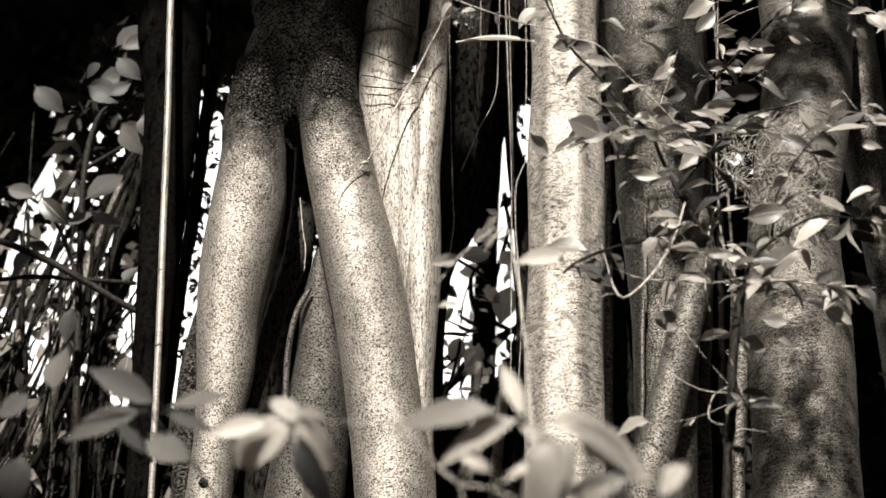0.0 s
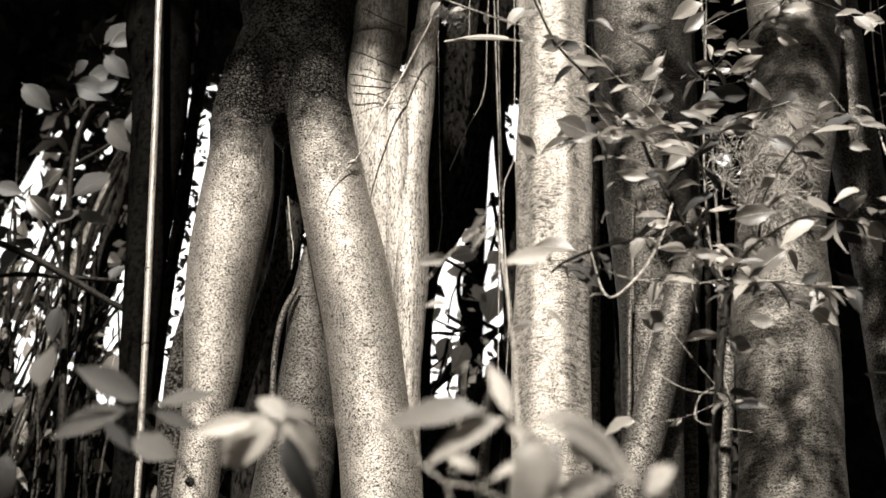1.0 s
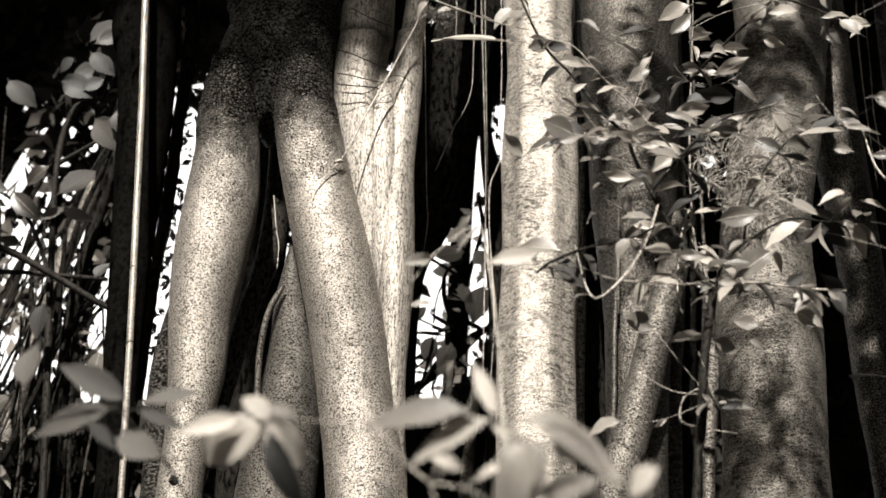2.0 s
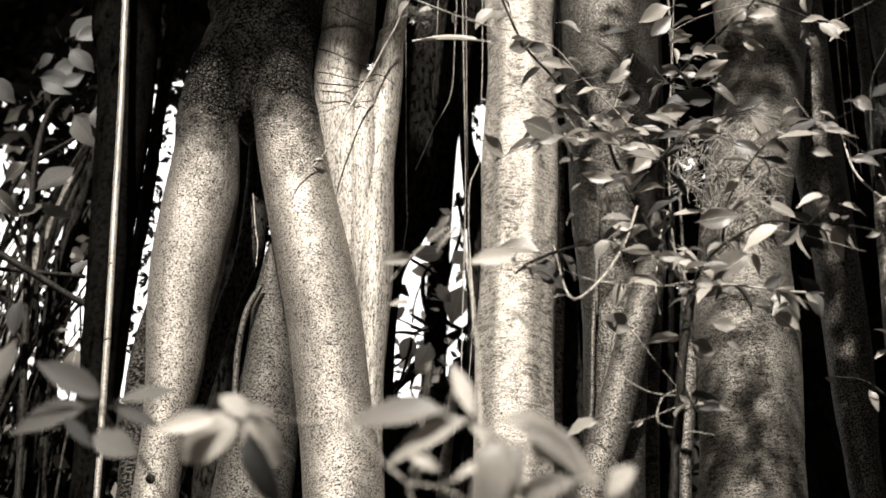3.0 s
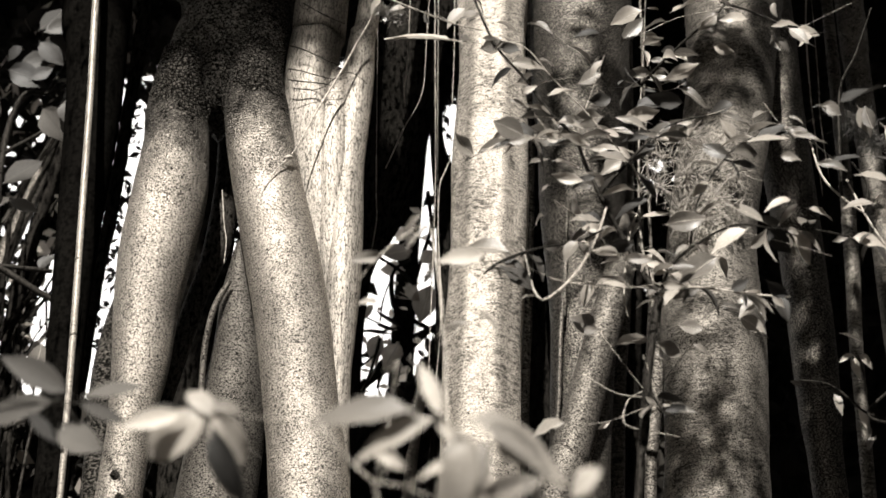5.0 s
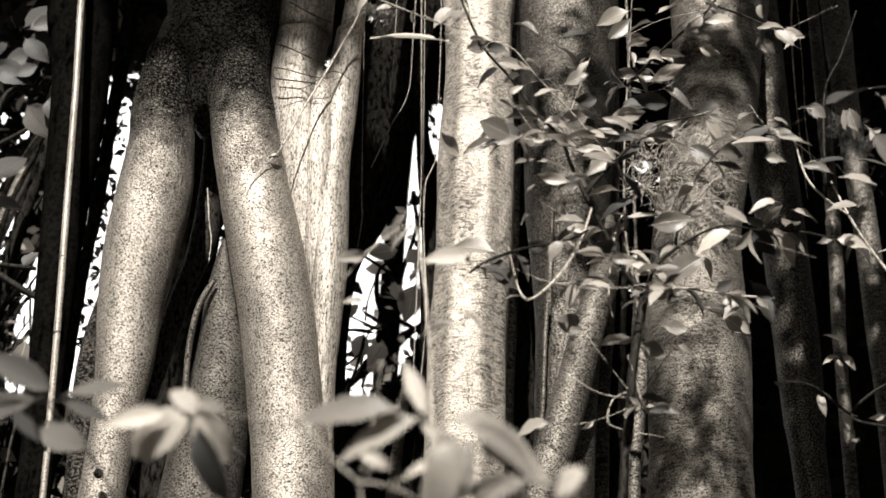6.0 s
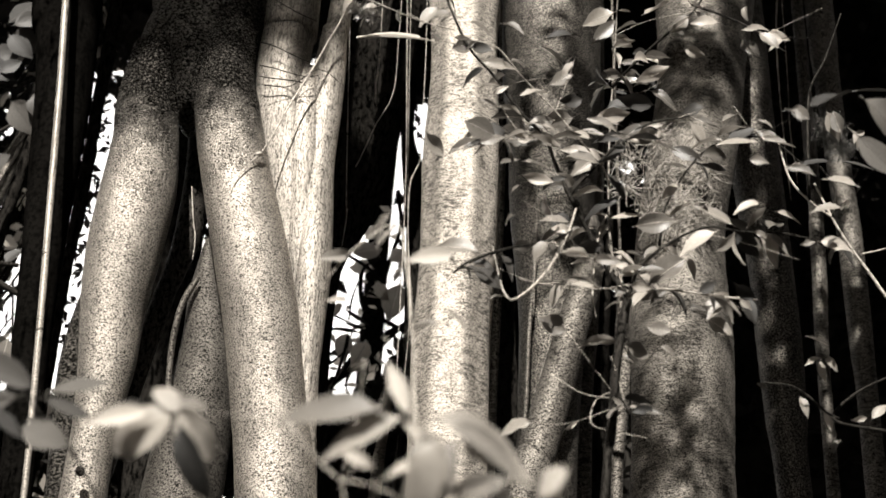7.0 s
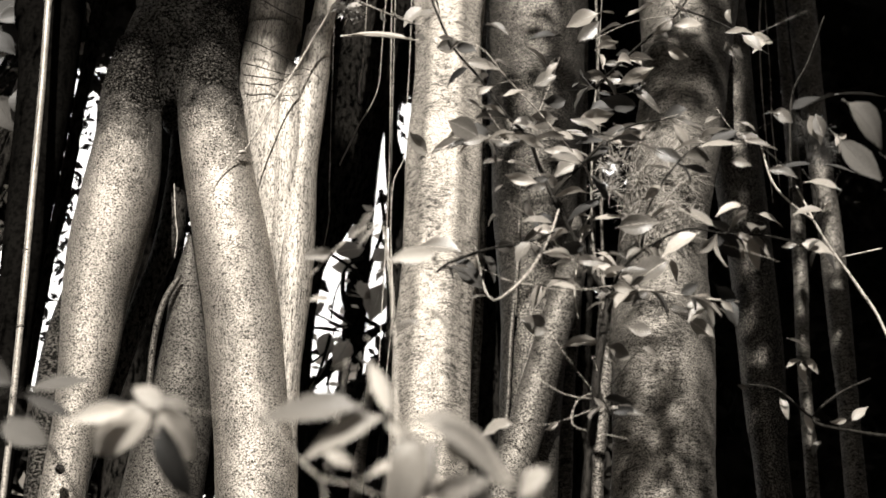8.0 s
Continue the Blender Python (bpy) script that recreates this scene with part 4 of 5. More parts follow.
t = tangle("tangle of thin dark stems against the light", LEFT, 5, BARK_DEEP_SHADE, 0.006, 0.03, 1.5)
t2 = tangle("tangle of thin grey stems against the light", LEFT, 6, BARK_SHADE, 0.004, 0.012, 1.4)
cl = [(c[0], c[1] + 0.5, c[2], c[3] * 1.1, 0.5, 0.5) for c in LEFT]
v, f = leaf_cloud(cl, 150, 0.20, np.random.RandomState(8))
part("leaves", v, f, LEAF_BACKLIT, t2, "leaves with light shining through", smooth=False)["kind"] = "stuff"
v, f = leaf_cloud(cl, 190, 0.19, np.random.RandomState(9))
part("leaves", v, f, LEAF_CROWN_SHADE, t, "shade-toned leaves", smooth=False)["kind"] = "stuff"

FOLIAGE = [with_r((-3.157, 9.600, 8.633), 0.35, 0), with_r((-3.272, 9.600, 8.053), 0.4, 0), with_r((-3.374, 9.600, 7.445), 0.35, 0), with_r((-3.728, 9.600, 6.764), 0.4, 0), with_r((-2.621, 9.600, 8.629), 0.25, 0), with_r((-3.778, 9.600, 6.266), 0.3, 0)]
cl = [(c[0], c[1], c[2], c[3], 0.4, c[3]) for c in FOLIAGE]
v, f = leaf_cloud(cl, 150, 0.26, np.random.RandomState(28))
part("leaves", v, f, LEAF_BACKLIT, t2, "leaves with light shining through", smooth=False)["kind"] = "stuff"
v, f = leaf_cloud(cl[:3] + cl[4:5] + cl[:2] + cl[4:5], 330, 0.26, np.random.RandomState(29))
part("leaves", v, f, LEAF_CROWN_SHADE, t, "shade-toned leaves", smooth=False)["kind"] = "stuff"

SPOT = [with_r((-2.291, 9.200, 7.272), 0.16, 0), with_r((-2.309, 9.200, 6.866), 0.16, 0), with_r((-2.342, 9.200, 6.523), 0.16, 0), with_r((-2.353, 9.200, 6.190), 0.16, 0), with_r((-2.307, 9.200, 7.692), 0.14, 0), with_r((0.046, 9.300, 7.244), 0.13, 0), with_r((0.067, 9.300, 6.790), 0.13, 0), with_r((0.169, 9.400, 7.789), 0.12, 0), with_r((0.167, 9.400, 7.206), 0.12, 0), with_r((-1.439, 9.000, 6.203), 0.12, 0), with_r((-1.495, 9.000, 6.019), 0.08, 0), with_r((-2.276, 9.2, 8.074), 0.2, 0), with_r((-2.319, 9.2, 7.718), 0.2, 0), with_r((-2.384, 9.2, 6.426), 0.14, 0), with_r((-2.346, 9.2, 5.823), 0.16, 0), with_r((-2.357, 9.2, 8.295), 0.2, 0)]
cl = [(c[0], c[1], c[2], c[3] * 0.6, 0.2, c[3] * 1.6) for c in SPOT]
v, f = leaf_cloud(cl, 330, 0.10, np.random.RandomState(38))
part("leaves", v, f, LEAF_CROWN_SHADE, t, "shade-toned leaves", smooth=False)["kind"] = "stuff"

GAP = [with_r((0.001, 9.400, 7.098), 0.15, 1), with_r((-0.057, 9.400, 6.596), 0.16, 2), with_r((-0.068, 9.300, 6.115), 0.2, 3), with_r((-0.270, 9.300, 5.925), 0.15, 2), with_r((-0.342, 9.300, 6.201), 0.12, 1)]
t = tangle("thin dark stems in the bright gap", GAP, 15, BARK_DEEP_SHADE, 0.003, 0.011, 0.8)
cl = [(c[0], c[1] + 0.4, c[2], c[3] * 1.2, 0.3, c[3] * 1.2) for c in GAP]
v, f = leaf_cloud(cl, 80, 0.12, np.random.RandomState(18))
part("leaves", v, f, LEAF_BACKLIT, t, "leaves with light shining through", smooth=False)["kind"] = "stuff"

for label, pts, mat in (("dark leaning branch across the gap", [(0.077, 9.000, 5.902, 0.0161), (-0.080, 9.000, 5.734, 0.0200), (-0.254, 9.000, 5.564, 0.0237), (-0.461, 9.000, 5.344, 0.0274), (-0.524, 9.000, 5.009, 0.0308)], BARK_DEEP_SHADE),
                        ("grey leaning stem against the light", [(-2.678, 8.800, 8.481, 0.0540), (-2.735, 8.800, 7.557, 0.0605), (-2.852, 8.800, 6.899, 0.0629), (-3.017, 8.800, 6.140, 0.0648), (-3.123, 8.800, 5.263, 0.0698)], BARK_RINGED),
                        ("dark leaning stem against the light", [(-2.533, 8.400, 7.432, 0.0374), (-2.627, 8.400, 6.700, 0.0401), (-2.673, 8.400, 6.285, 0.0433), (-2.726, 8.400, 5.671, 0.0458), (-2.699, 8.400, 4.701, 0.0507)], BARK_DEEP_SHADE),
                        ("torn pale trunk low in the gap", [(-0.005, 8.600, 5.430, 0.0227), (-0.020, 8.600, 5.103, 0.0335), (-0.051, 8.600, 4.825, 0.0367), (-0.078, 8.600, 4.473, 0.0432)], BARK_CRACKED),
                        ("dark hanging stem in the bright gap", [(-0.018, 8.8, 6.861, 0.0133), (0.021, 8.8, 6.599, 0.0131), (-0.031, 8.8, 6.363, 0.0129), (-0.072, 8.8, 6.179, 0.0128), (-0.098, 8.8, 5.954, 0.0127), (-0.138, 8.8, 5.69, 0.0125), (-0.171, 8.8, 5.475, 0.0124)], BARK_DEEP_SHADE),
                        ("thin dark stem in the bright gap", [(0.044, 8.7, 6.825, 0.009), (0.039, 8.7, 6.402, 0.0088), (0.07, 8.7, 5.996, 0.0087), (0.099, 8.7, 5.648, 0.0085), (0.126, 8.7, 5.396, 0.0084)], BARK_SHADE),
                        ("dark slanting branch across the gap", [(0.097, 8.6, 5.694, 0.0192), (-0.04, 8.6, 5.631, 0.0191), (-0.151, 8.6, 5.51, 0.019), (-0.28, 8.6, 5.382, 0.0189), (-0.405, 8.6, 5.215, 0.0187)], BARK_DEEP_SHADE),
                        ("forked dark branch in the bright gap", [(-0.247, 8.8, 6.266, 0.0161), (-0.247, 8.8, 6.039, 0.0159), (-0.211, 8.8, 5.898, 0.0158), (-0.143, 8.8, 5.864, 0.0158)], BARK_DEEP_SHADE),
                        ("torn pale trunk low in the gap", [(0.116, 8.600, 5.434, 0.0227), (0.106, 8.600, 5.106, 0.0298), (0.078, 8.600, 4.790, 0.0330), (0.059, 8.600, 4.476, 0.0360)], BARK_RINGED)):
    p = reach(pts, low=0)
    t = thing("slender_tree", (p[-1][0], p[-1][1], 0), label, "tree")
    stem("stem", p, mat, t, seg=16, step=0.06, lumps=0.2, fine=0.05)


# ---- vines hanging down ----
def vine(label, pts, material, high=8.5):
    p = [(*q[:3], q[3] * 0.6) for q in reach(pts, high=high)]
    t = thing("vine", tuple(p[-1][:3]), label, "vine", "hanging vines")
    stem("strand", p, material, t, seg=8, step=0.05, lumps=0.25, scale=9.0)


for pts in ([(-0.010, 7.000, 7.486, 0.0044), (0.013, 7.000, 6.637, 0.0042), (0.032, 7.000, 5.941, 0.0043), (0.032, 7.000, 5.407, 0.0042), (0.028, 7.000, 4.975, 0.0038), (0.025, 7.000, 4.500, 0.0030)],
            [(0.121, 7.000, 7.489, 0.0036), (0.126, 7.000, 6.769, 0.0035), (0.120, 7.000, 6.346, 0.0034), (0.115, 7.000, 6.002, 0.0047), (0.063, 7.000, 5.863, 0.0060), (0.055, 7.000, 5.557, 0.0052), (0.073, 7.000, 5.262, 0.0051), (0.092, 7.000, 4.873, 0.0037)],
            [(0.016, 7.100, 7.572, 0.0033), (0.039, 7.100, 6.206, 0.0034), (0.062, 7.100, 5.464, 0.0036), (0.085, 7.100, 5.027, 0.0032), (0.067, 7.100, 4.611, 0.0025)],
            [(-0.163, 7.200, 7.652, 0.0034), (-0.164, 7.200, 6.867, 0.0036), (-0.179, 7.200, 6.669, 0.0046), (-0.168, 7.200, 6.519, 0.0028)],
            [(-0.046, 7.100, 7.017, 0.0029), (-0.064, 7.100, 6.558, 0.0035), (-0.162, 7.100, 6.304, 0.0045), (-0.224, 7.100, 6.118, 0.0041), (-0.268, 7.100, 5.996, 0.0027)],
            [(-0.317, 7.000, 5.931, 0.0027), (-0.299, 7.000, 5.623, 0.0033), (-0.316, 7.000, 5.398, 0.0029)],
            [(2.405, 7.000, 7.648, 0.0056), (2.340, 7.000, 7.087, 0.0072), (2.314, 7.000, 6.561, 0.0056), (2.310, 7.000, 6.066, 0.0054), (2.309, 7.000, 5.829, 0.0033)],
            [(2.381, 7.000, 6.824, 0.0035), (2.355, 7.000, 6.396, 0.0048), (2.359, 7.000, 6.069, 0.0041), (2.361, 7.000, 5.950, 0.0027)]):
    vine("thin pale vine hanging between the trunks", pts, TWIG_PALE)


# ---- the sapling in front of the trunks ----
def sprig(name, label, category, stems, leaves, seed, ground_from=None, jitter=0.12, size=1.0, shapes=(0, 1, 2, 3, 4, 5, 6, 7), slim=1.0, face=None, longest=1.0):
    """A leafy plant: stems as (points, material), leaves as lists of (rows, tint, wide, roll)."""
    rnd = random.Random(seed)
    base = ground_from or stems[0][0][-1][:3]
    t = thing(name, (base[0], base[1], 0 if ground_from else base[2]), label, category)
    for pts, mat in stems:
        stem("stem", [(*q[:3], q[3] * slim * (1.45 if mat is TWIG_DARK_SHADED else 1.0)) for q in pts], mat, t, seg=10, step=0.025, lumps=0.18, scale=12.0)
    for rows, tint, wide, roll, *pick in leaves:
        for x, y, z, length, angle in rows:
            r = rnd.uniform(-62, 62) if roll is None else roll + rnd.uniform(-12, 12)
            dy = rnd.uniform(-jitter, jitter)
            k = (y + dy) / y
            put_leaf(t, (x * k, y * k, 1.5 + (z - 1.5) * k), min(length, longest) * 1.06 * size, angle + rnd.uniform(-8, 8) * (roll is None), rnd, tint, roll=r, shape=pick[0] if pick else 2 if wide < 0.75 else rnd.choice(shapes), wide=wide * (rnd.uniform(0.7, 1.2) if roll is None else 1.0), face=face, lean=None if roll is None else rnd.uniform(-0.2, 0.2))
    return t


def scatter(stems, count, seed):
    """More leaves along stems, on either side."""
    rnd = random.Random(seed)
    rows = []
    for _ in range(count):
        pts = spline(rnd.choice(stems)[0], 0.03)
        x, y, z, r = pts[rnd.randrange(len(pts))]
        rows.append((x, y, z, rnd.uniform(0.05, 0.13), rnd.choice((rnd.uniform(-50, 30), rnd.uniform(150, 235)))))
    return rows


SAPLING_STEMS = [
    (reach([(0.786, 4.2, 3.678, 0.0172), (0.762, 4.2, 3.582, 0.017), (0.748, 4.2, 3.497, 0.0169), (0.733, 4.2, 3.405, 0.0167), (0.726, 4.2, 3.324, 0.0166), (0.707, 4.2, 3.167, 0.0163), (0.682, 4.2, 2.977, 0.016)], low=0), TWIG_DARK_SHADED),
    ([(0.773, 4.200, 3.263, 0.0075), (0.754, 4.200, 3.295, 0.0064), (0.738, 4.200, 3.345, 0.0065), (0.731, 4.200, 3.415, 0.0065)], TWIG_DARK_SHADED),
    ([(0.116, 4.100, 4.955, 0.0042), (0.163, 4.100, 4.796, 0.0054), (0.231, 4.100, 4.629, 0.0057), (0.332, 4.100, 4.493, 0.0061), (0.420, 4.100, 4.348, 0.0064), (0.501, 4.100, 4.255, 0.0071), (0.544, 4.150, 4.171, 0.0079), (0.590, 4.150, 4.051, 0.0088), (0.672, 4.200, 3.906, 0.0097), (0.733, 4.200, 3.775, 0.0115), (0.786, 4.200, 3.686, 0.0133)], TWIG_DARK_SHADED),
    ([(1.022, 4.100, 4.373, 0.0030), (0.858, 4.100, 4.322, 0.0050), (0.752, 4.150, 4.252, 0.0060), (0.657, 4.150, 4.139, 0.0067), (0.590, 4.150, 4.051, 0.0078)], TWIG_DARK_SHADED),
    ([(1.201, 4.100, 3.645, 0.0056), (1.075, 4.100, 3.650, 0.0060), (0.965, 4.100, 3.664, 0.0063), (0.882, 4.150, 3.697, 0.0076), (0.835, 4.200, 3.709, 0.0095), (0.785, 4.200, 3.682, 0.0114)], TWIG_PALE),
    ([(0.310, 4.000, 3.751, 0.0030), (0.327, 4.000, 3.668, 0.0037), (0.344, 4.000, 3.592, 0.0054), (0.372, 4.000, 3.554, 0.0065), (0.422, 4.000, 3.588, 0.0073), (0.488, 4.000, 3.666, 0.0073), (0.550, 4.050, 3.796, 0.0067), (0.582, 4.100, 3.891, 0.0057), (0.612, 4.150, 3.999, 0.0058)], TWIG_PALE),
    ([(0.867, 4.500, 5.314, 0.0050), (0.839, 4.500, 4.965, 0.0056), (0.799, 4.500, 4.505, 0.0060), (0.777, 4.450, 4.099, 0.0064), (0.771, 4.300, 3.808, 0.0070), (0.781, 4.220, 3.658, 0.0080)], TWIG_GREY),
    ([(0.180, 3.900, 3.591, 0.0036), (0.212, 3.900, 3.621, 0.0071), (0.271, 3.900, 3.655, 0.0061), (0.366, 3.950, 3.718, 0.0047), (0.492, 4.000, 3.777, 0.0037), (0.591, 4.100, 3.880, 0.0038)], TWIG_DARK_SHADED),
    ([(1.188, 4.300, 5.127, 0.0044), (1.099, 4.300, 4.984, 0.0048), (0.992, 4.350, 4.904, 0.0057), (0.896, 4.400, 4.822, 0.0057), (0.820, 4.500, 4.771, 0.0067)], TWIG_DARK_SHADED),
    ([(0.786, 4.200, 3.686, 0.0095), (0.831, 4.200, 3.800, 0.0062), (0.913, 4.150, 3.862, 0.0050), (1.042, 4.100, 3.914, 0.0042), (1.175, 4.100, 3.903, 0.0038), (1.328, 4.100, 3.902, 0.0038), (1.490, 4.100, 3.861, 0.0030)], TWIG_DARK_SHADED),
    ([(0.226, 4.000, 4.590, 0.0032), (0.326, 4.000, 4.556, 0.0040), (0.419, 4.050, 4.472, 0.0040), (0.541, 4.100, 4.364, 0.0044), (0.624, 4.150, 4.292, 0.0048), (0.734, 4.300, 4.272, 0.0053), (0.786, 4.450, 4.270, 0.0063)], TWIG_PALE),
    ([(0.330, 4.000, 4.174, 0.0023), (0.422, 4.050, 4.205, 0.0027), (0.507, 4.100, 4.246, 0.0032)], TWIG_PALE),
    ([(1.453, 4.100, 4.141, 0.0023), (1.293, 4.100, 4.289, 0.0032), (1.112, 4.100, 4.260, 0.0036), (1.004, 4.100, 4.151, 0.0039), (0.918, 4.120, 4.001, 0.0043), (0.894, 4.150, 3.862, 0.0046)], TWIG_DARK_SHADED),
    ([(1.431, 4.200, 4.753, 0.0025), (1.330, 4.250, 4.896, 0.0035), (1.221, 4.300, 5.001, 0.0044), (1.114, 4.300, 5.040, 0.0048)], TWIG_DARK_SHADED),
    ([(0.532, 4.000, 3.625, 0.0018), (0.468, 4.000, 3.620, 0.0022), (0.396, 4.000, 3.634, 0.0022)], TWIG_PALE),
    ([(0.709, 4.400, 3.703, 0.0040), (0.698, 4.400, 3.791, 0.0040), (0.713, 4.400, 3.951, 0.0049), (0.746, 4.450, 4.098, 0.0054), (0.777, 4.450, 4.171, 0.0063)], TWIG_PALE),
    ([(-0.214, 4.000, 4.782, 0.0031), (-0.069, 4.000, 4.714, 0.0037), (0.055, 4.050, 4.700, 0.0041), (0.180, 4.100, 4.705, 0.0041)], TWIG_PALE),
    ([(0.519, 4.200, 3.392, 0.0018), (0.627, 4.200, 3.325, 0.0026), (0.754, 4.200, 3.313, 0.0029)], TWIG_PALE),
    ([(0.827, 4.200, 3.180, 0.0018), (0.729, 4.200, 3.197, 0.0022), (0.647, 4.200, 3.222, 0.0025), (0.666, 4.200, 3.306, 0.0029), (0.723, 4.200, 3.338, 0.0033)], TWIG_PALE),
]
def twigs(stems, count, seed):
    """Thin side twigs growing from stems."""
    rnd = random.Random(seed)
    out = []
    for _ in range(count):
        pts = spline(rnd.choice(stems)[0], 0.03)
        x, y, z, r = pts[rnd.randrange(len(pts))]
        a, n = rnd.choice((rnd.uniform(-0.5, 1.3), rnd.uniform(1.8, 3.6))), rnd.uniform(0.12, 0.36)
        dx, dz, dy, sag = math.cos(a) * n, math.sin(a) * n, rnd.uniform(-0.1, 0.1), rnd.uniform(-0.05, 0.06)
        out.append(([(x + dx, y + dy, z + dz - sag, 0.0007), (x + dx * 0.55, y + dy * 0.4, z + dz * 0.62, 0.0012), (x, y, z, min(r, 0.002))], rnd.choice((TWIG_PALE, TWIG_DARK_SHADED))))
    return out


SAPLING_TWIGS = twigs(SAPLING_STEMS[1:15], 46, 11)
LONG_LEAF = [(0.102, 4.050, 4.615, 0.272, 178)]
TOP_LEAVES = [(-0.193, 4.000, 4.757, 0.069, 215), (0.117, 4.100, 4.815, 0.115, 222), (0.093, 4.100, 4.689, 0.107, -68), (0.252, 4.100, 4.632, 0.099, 205), (0.231, 4.100, 4.626, 0.103, 6), (0.270, 4.100, 4.567, 0.135, -12),
              (0.367, 4.100, 4.512, 0.073, 188), (0.342, 4.100, 4.743, 0.100, -10), (0.513, 4.050, 4.408, 0.104, 174), (0.485, 4.100, 4.654, 0.111, -8), (0.221, 4.100, 4.745, 0.095, 20), (-0.028, 4.000, 4.710, 0.069, 250), (-0.100, 4.000, 4.720, 0.061, 200)]
MID_LEAVES = [(0.327, 4.000, 4.176, 0.139, 146), (0.265, 4.000, 4.170, 0.108, 188), (0.325, 4.000, 4.167, 0.085, 200), (0.543, 4.100, 4.328, 0.112, 193), (0.416, 4.100, 4.158, 0.098, 202), (0.422, 4.100, 4.149, 0.090, -5), (0.542, 4.100, 4.070, 0.120, 184),
              (0.414, 4.100, 4.055, 0.047, 220), (0.392, 4.100, 3.930, 0.065, 205), (0.502, 4.100, 4.012, 0.100, 250), (0.662, 4.100, 3.893, 0.168, 177), (0.269, 4.000, 3.727, 0.158, 170), (0.532, 4.000, 3.625, 0.084, 246), (0.610, 4.100, 4.342, 0.112, 195), (0.507, 4.100, 4.231, 0.119, 25)]
HIGH_LEAVES = [(0.835, 4.400, 5.073, 0.144, 192), (0.724, 4.400, 4.896, 0.248, 36), (0.859, 4.300, 4.654, 0.145, 8), (0.863, 4.300, 4.754, 0.150, 42), (0.617, 4.200, 4.682, 0.080, 225), (0.626, 4.200, 4.605, 0.092, 205), (0.688, 4.200, 4.413, 0.164, 12),
               (0.645, 4.200, 4.362, 0.086, -15), (0.794, 4.200, 4.330, 0.093, -45), (0.707, 4.200, 4.217, 0.132, 168), (0.725, 4.200, 4.100, 0.119, 165), (0.725, 4.200, 3.987, 0.118, 6), (0.802, 4.150, 3.933, 0.217, 13), (0.832, 4.150, 3.949, 0.108, -12), (0.912, 4.300, 4.978, 0.131, 30)]
RIGHT_LEAVES = [(1.150, 4.100, 3.922, 0.168, 150), (1.089, 4.100, 3.905, 0.161, 208), (1.146, 4.100, 3.902, 0.118, 262), (1.176, 4.100, 3.911, 0.119, -55), (1.213, 4.100, 3.904, 0.141, -30), (1.263, 4.100, 3.918, 0.119, 58), (1.290, 4.100, 3.990, 0.100, -15),
                (0.979, 4.100, 3.793, 0.170, 205), (0.975, 4.100, 3.799, 0.079, -62), (1.020, 4.100, 4.353, 0.116, -50), (1.104, 4.100, 4.284, 0.135, 24), (1.101, 4.100, 4.253, 0.190, 10), (1.318, 4.100, 4.330, 0.060, 128), (1.213, 4.100, 4.199, 0.075, -15), (1.072, 4.100, 3.817, 0.095, 30)]
FAR_LEAVES = [(1.368, 4.100, 4.424, 0.076, -8), (1.409, 4.100, 4.425, 0.068, -70), (1.335, 4.200, 4.846, 0.102, -52), (1.292, 4.200, 4.797, 0.064, -60), (1.271, 4.200, 4.807, 0.085, 260), (1.293, 4.200, 4.964, 0.073, 250), (1.189, 4.200, 4.879, 0.107, 190), (1.245, 4.100, 4.021, 0.097, 190), (1.012, 4.100, 4.014, 0.116, 200)]
# these take the dark tint, so their shade is in the colour
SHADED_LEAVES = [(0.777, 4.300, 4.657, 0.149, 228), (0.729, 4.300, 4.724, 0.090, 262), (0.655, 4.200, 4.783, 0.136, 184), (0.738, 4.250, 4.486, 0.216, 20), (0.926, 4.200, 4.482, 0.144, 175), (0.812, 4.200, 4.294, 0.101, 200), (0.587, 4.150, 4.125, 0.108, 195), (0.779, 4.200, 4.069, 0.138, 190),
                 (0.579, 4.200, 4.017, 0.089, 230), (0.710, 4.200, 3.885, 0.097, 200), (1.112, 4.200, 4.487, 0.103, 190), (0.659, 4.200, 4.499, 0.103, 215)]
base = SAPLING_STEMS[0][0][-1]
sprig("leaf_spray", "long narrow pale leaf on a hanging twig", "leaf", [([(0.180, 4.100, 4.640, 0.0015), (0.140, 4.060, 4.622, 0.0018), (0.095, 4.050, 4.615, 0.0018)], TWIG_PALE)], [(LONG_LEAF, "bright", 0.45, 10.0)], 23)
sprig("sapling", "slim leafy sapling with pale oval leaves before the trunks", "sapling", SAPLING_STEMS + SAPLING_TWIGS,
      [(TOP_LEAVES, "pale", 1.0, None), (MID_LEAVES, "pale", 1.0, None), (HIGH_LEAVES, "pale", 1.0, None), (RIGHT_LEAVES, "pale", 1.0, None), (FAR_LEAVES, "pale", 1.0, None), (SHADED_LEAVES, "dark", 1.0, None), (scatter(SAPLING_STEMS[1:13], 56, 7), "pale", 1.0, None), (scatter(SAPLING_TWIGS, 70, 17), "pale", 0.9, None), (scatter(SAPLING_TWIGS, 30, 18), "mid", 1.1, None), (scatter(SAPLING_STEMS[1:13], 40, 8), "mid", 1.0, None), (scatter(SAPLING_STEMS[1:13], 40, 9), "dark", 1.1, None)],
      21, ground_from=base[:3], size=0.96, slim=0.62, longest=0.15)

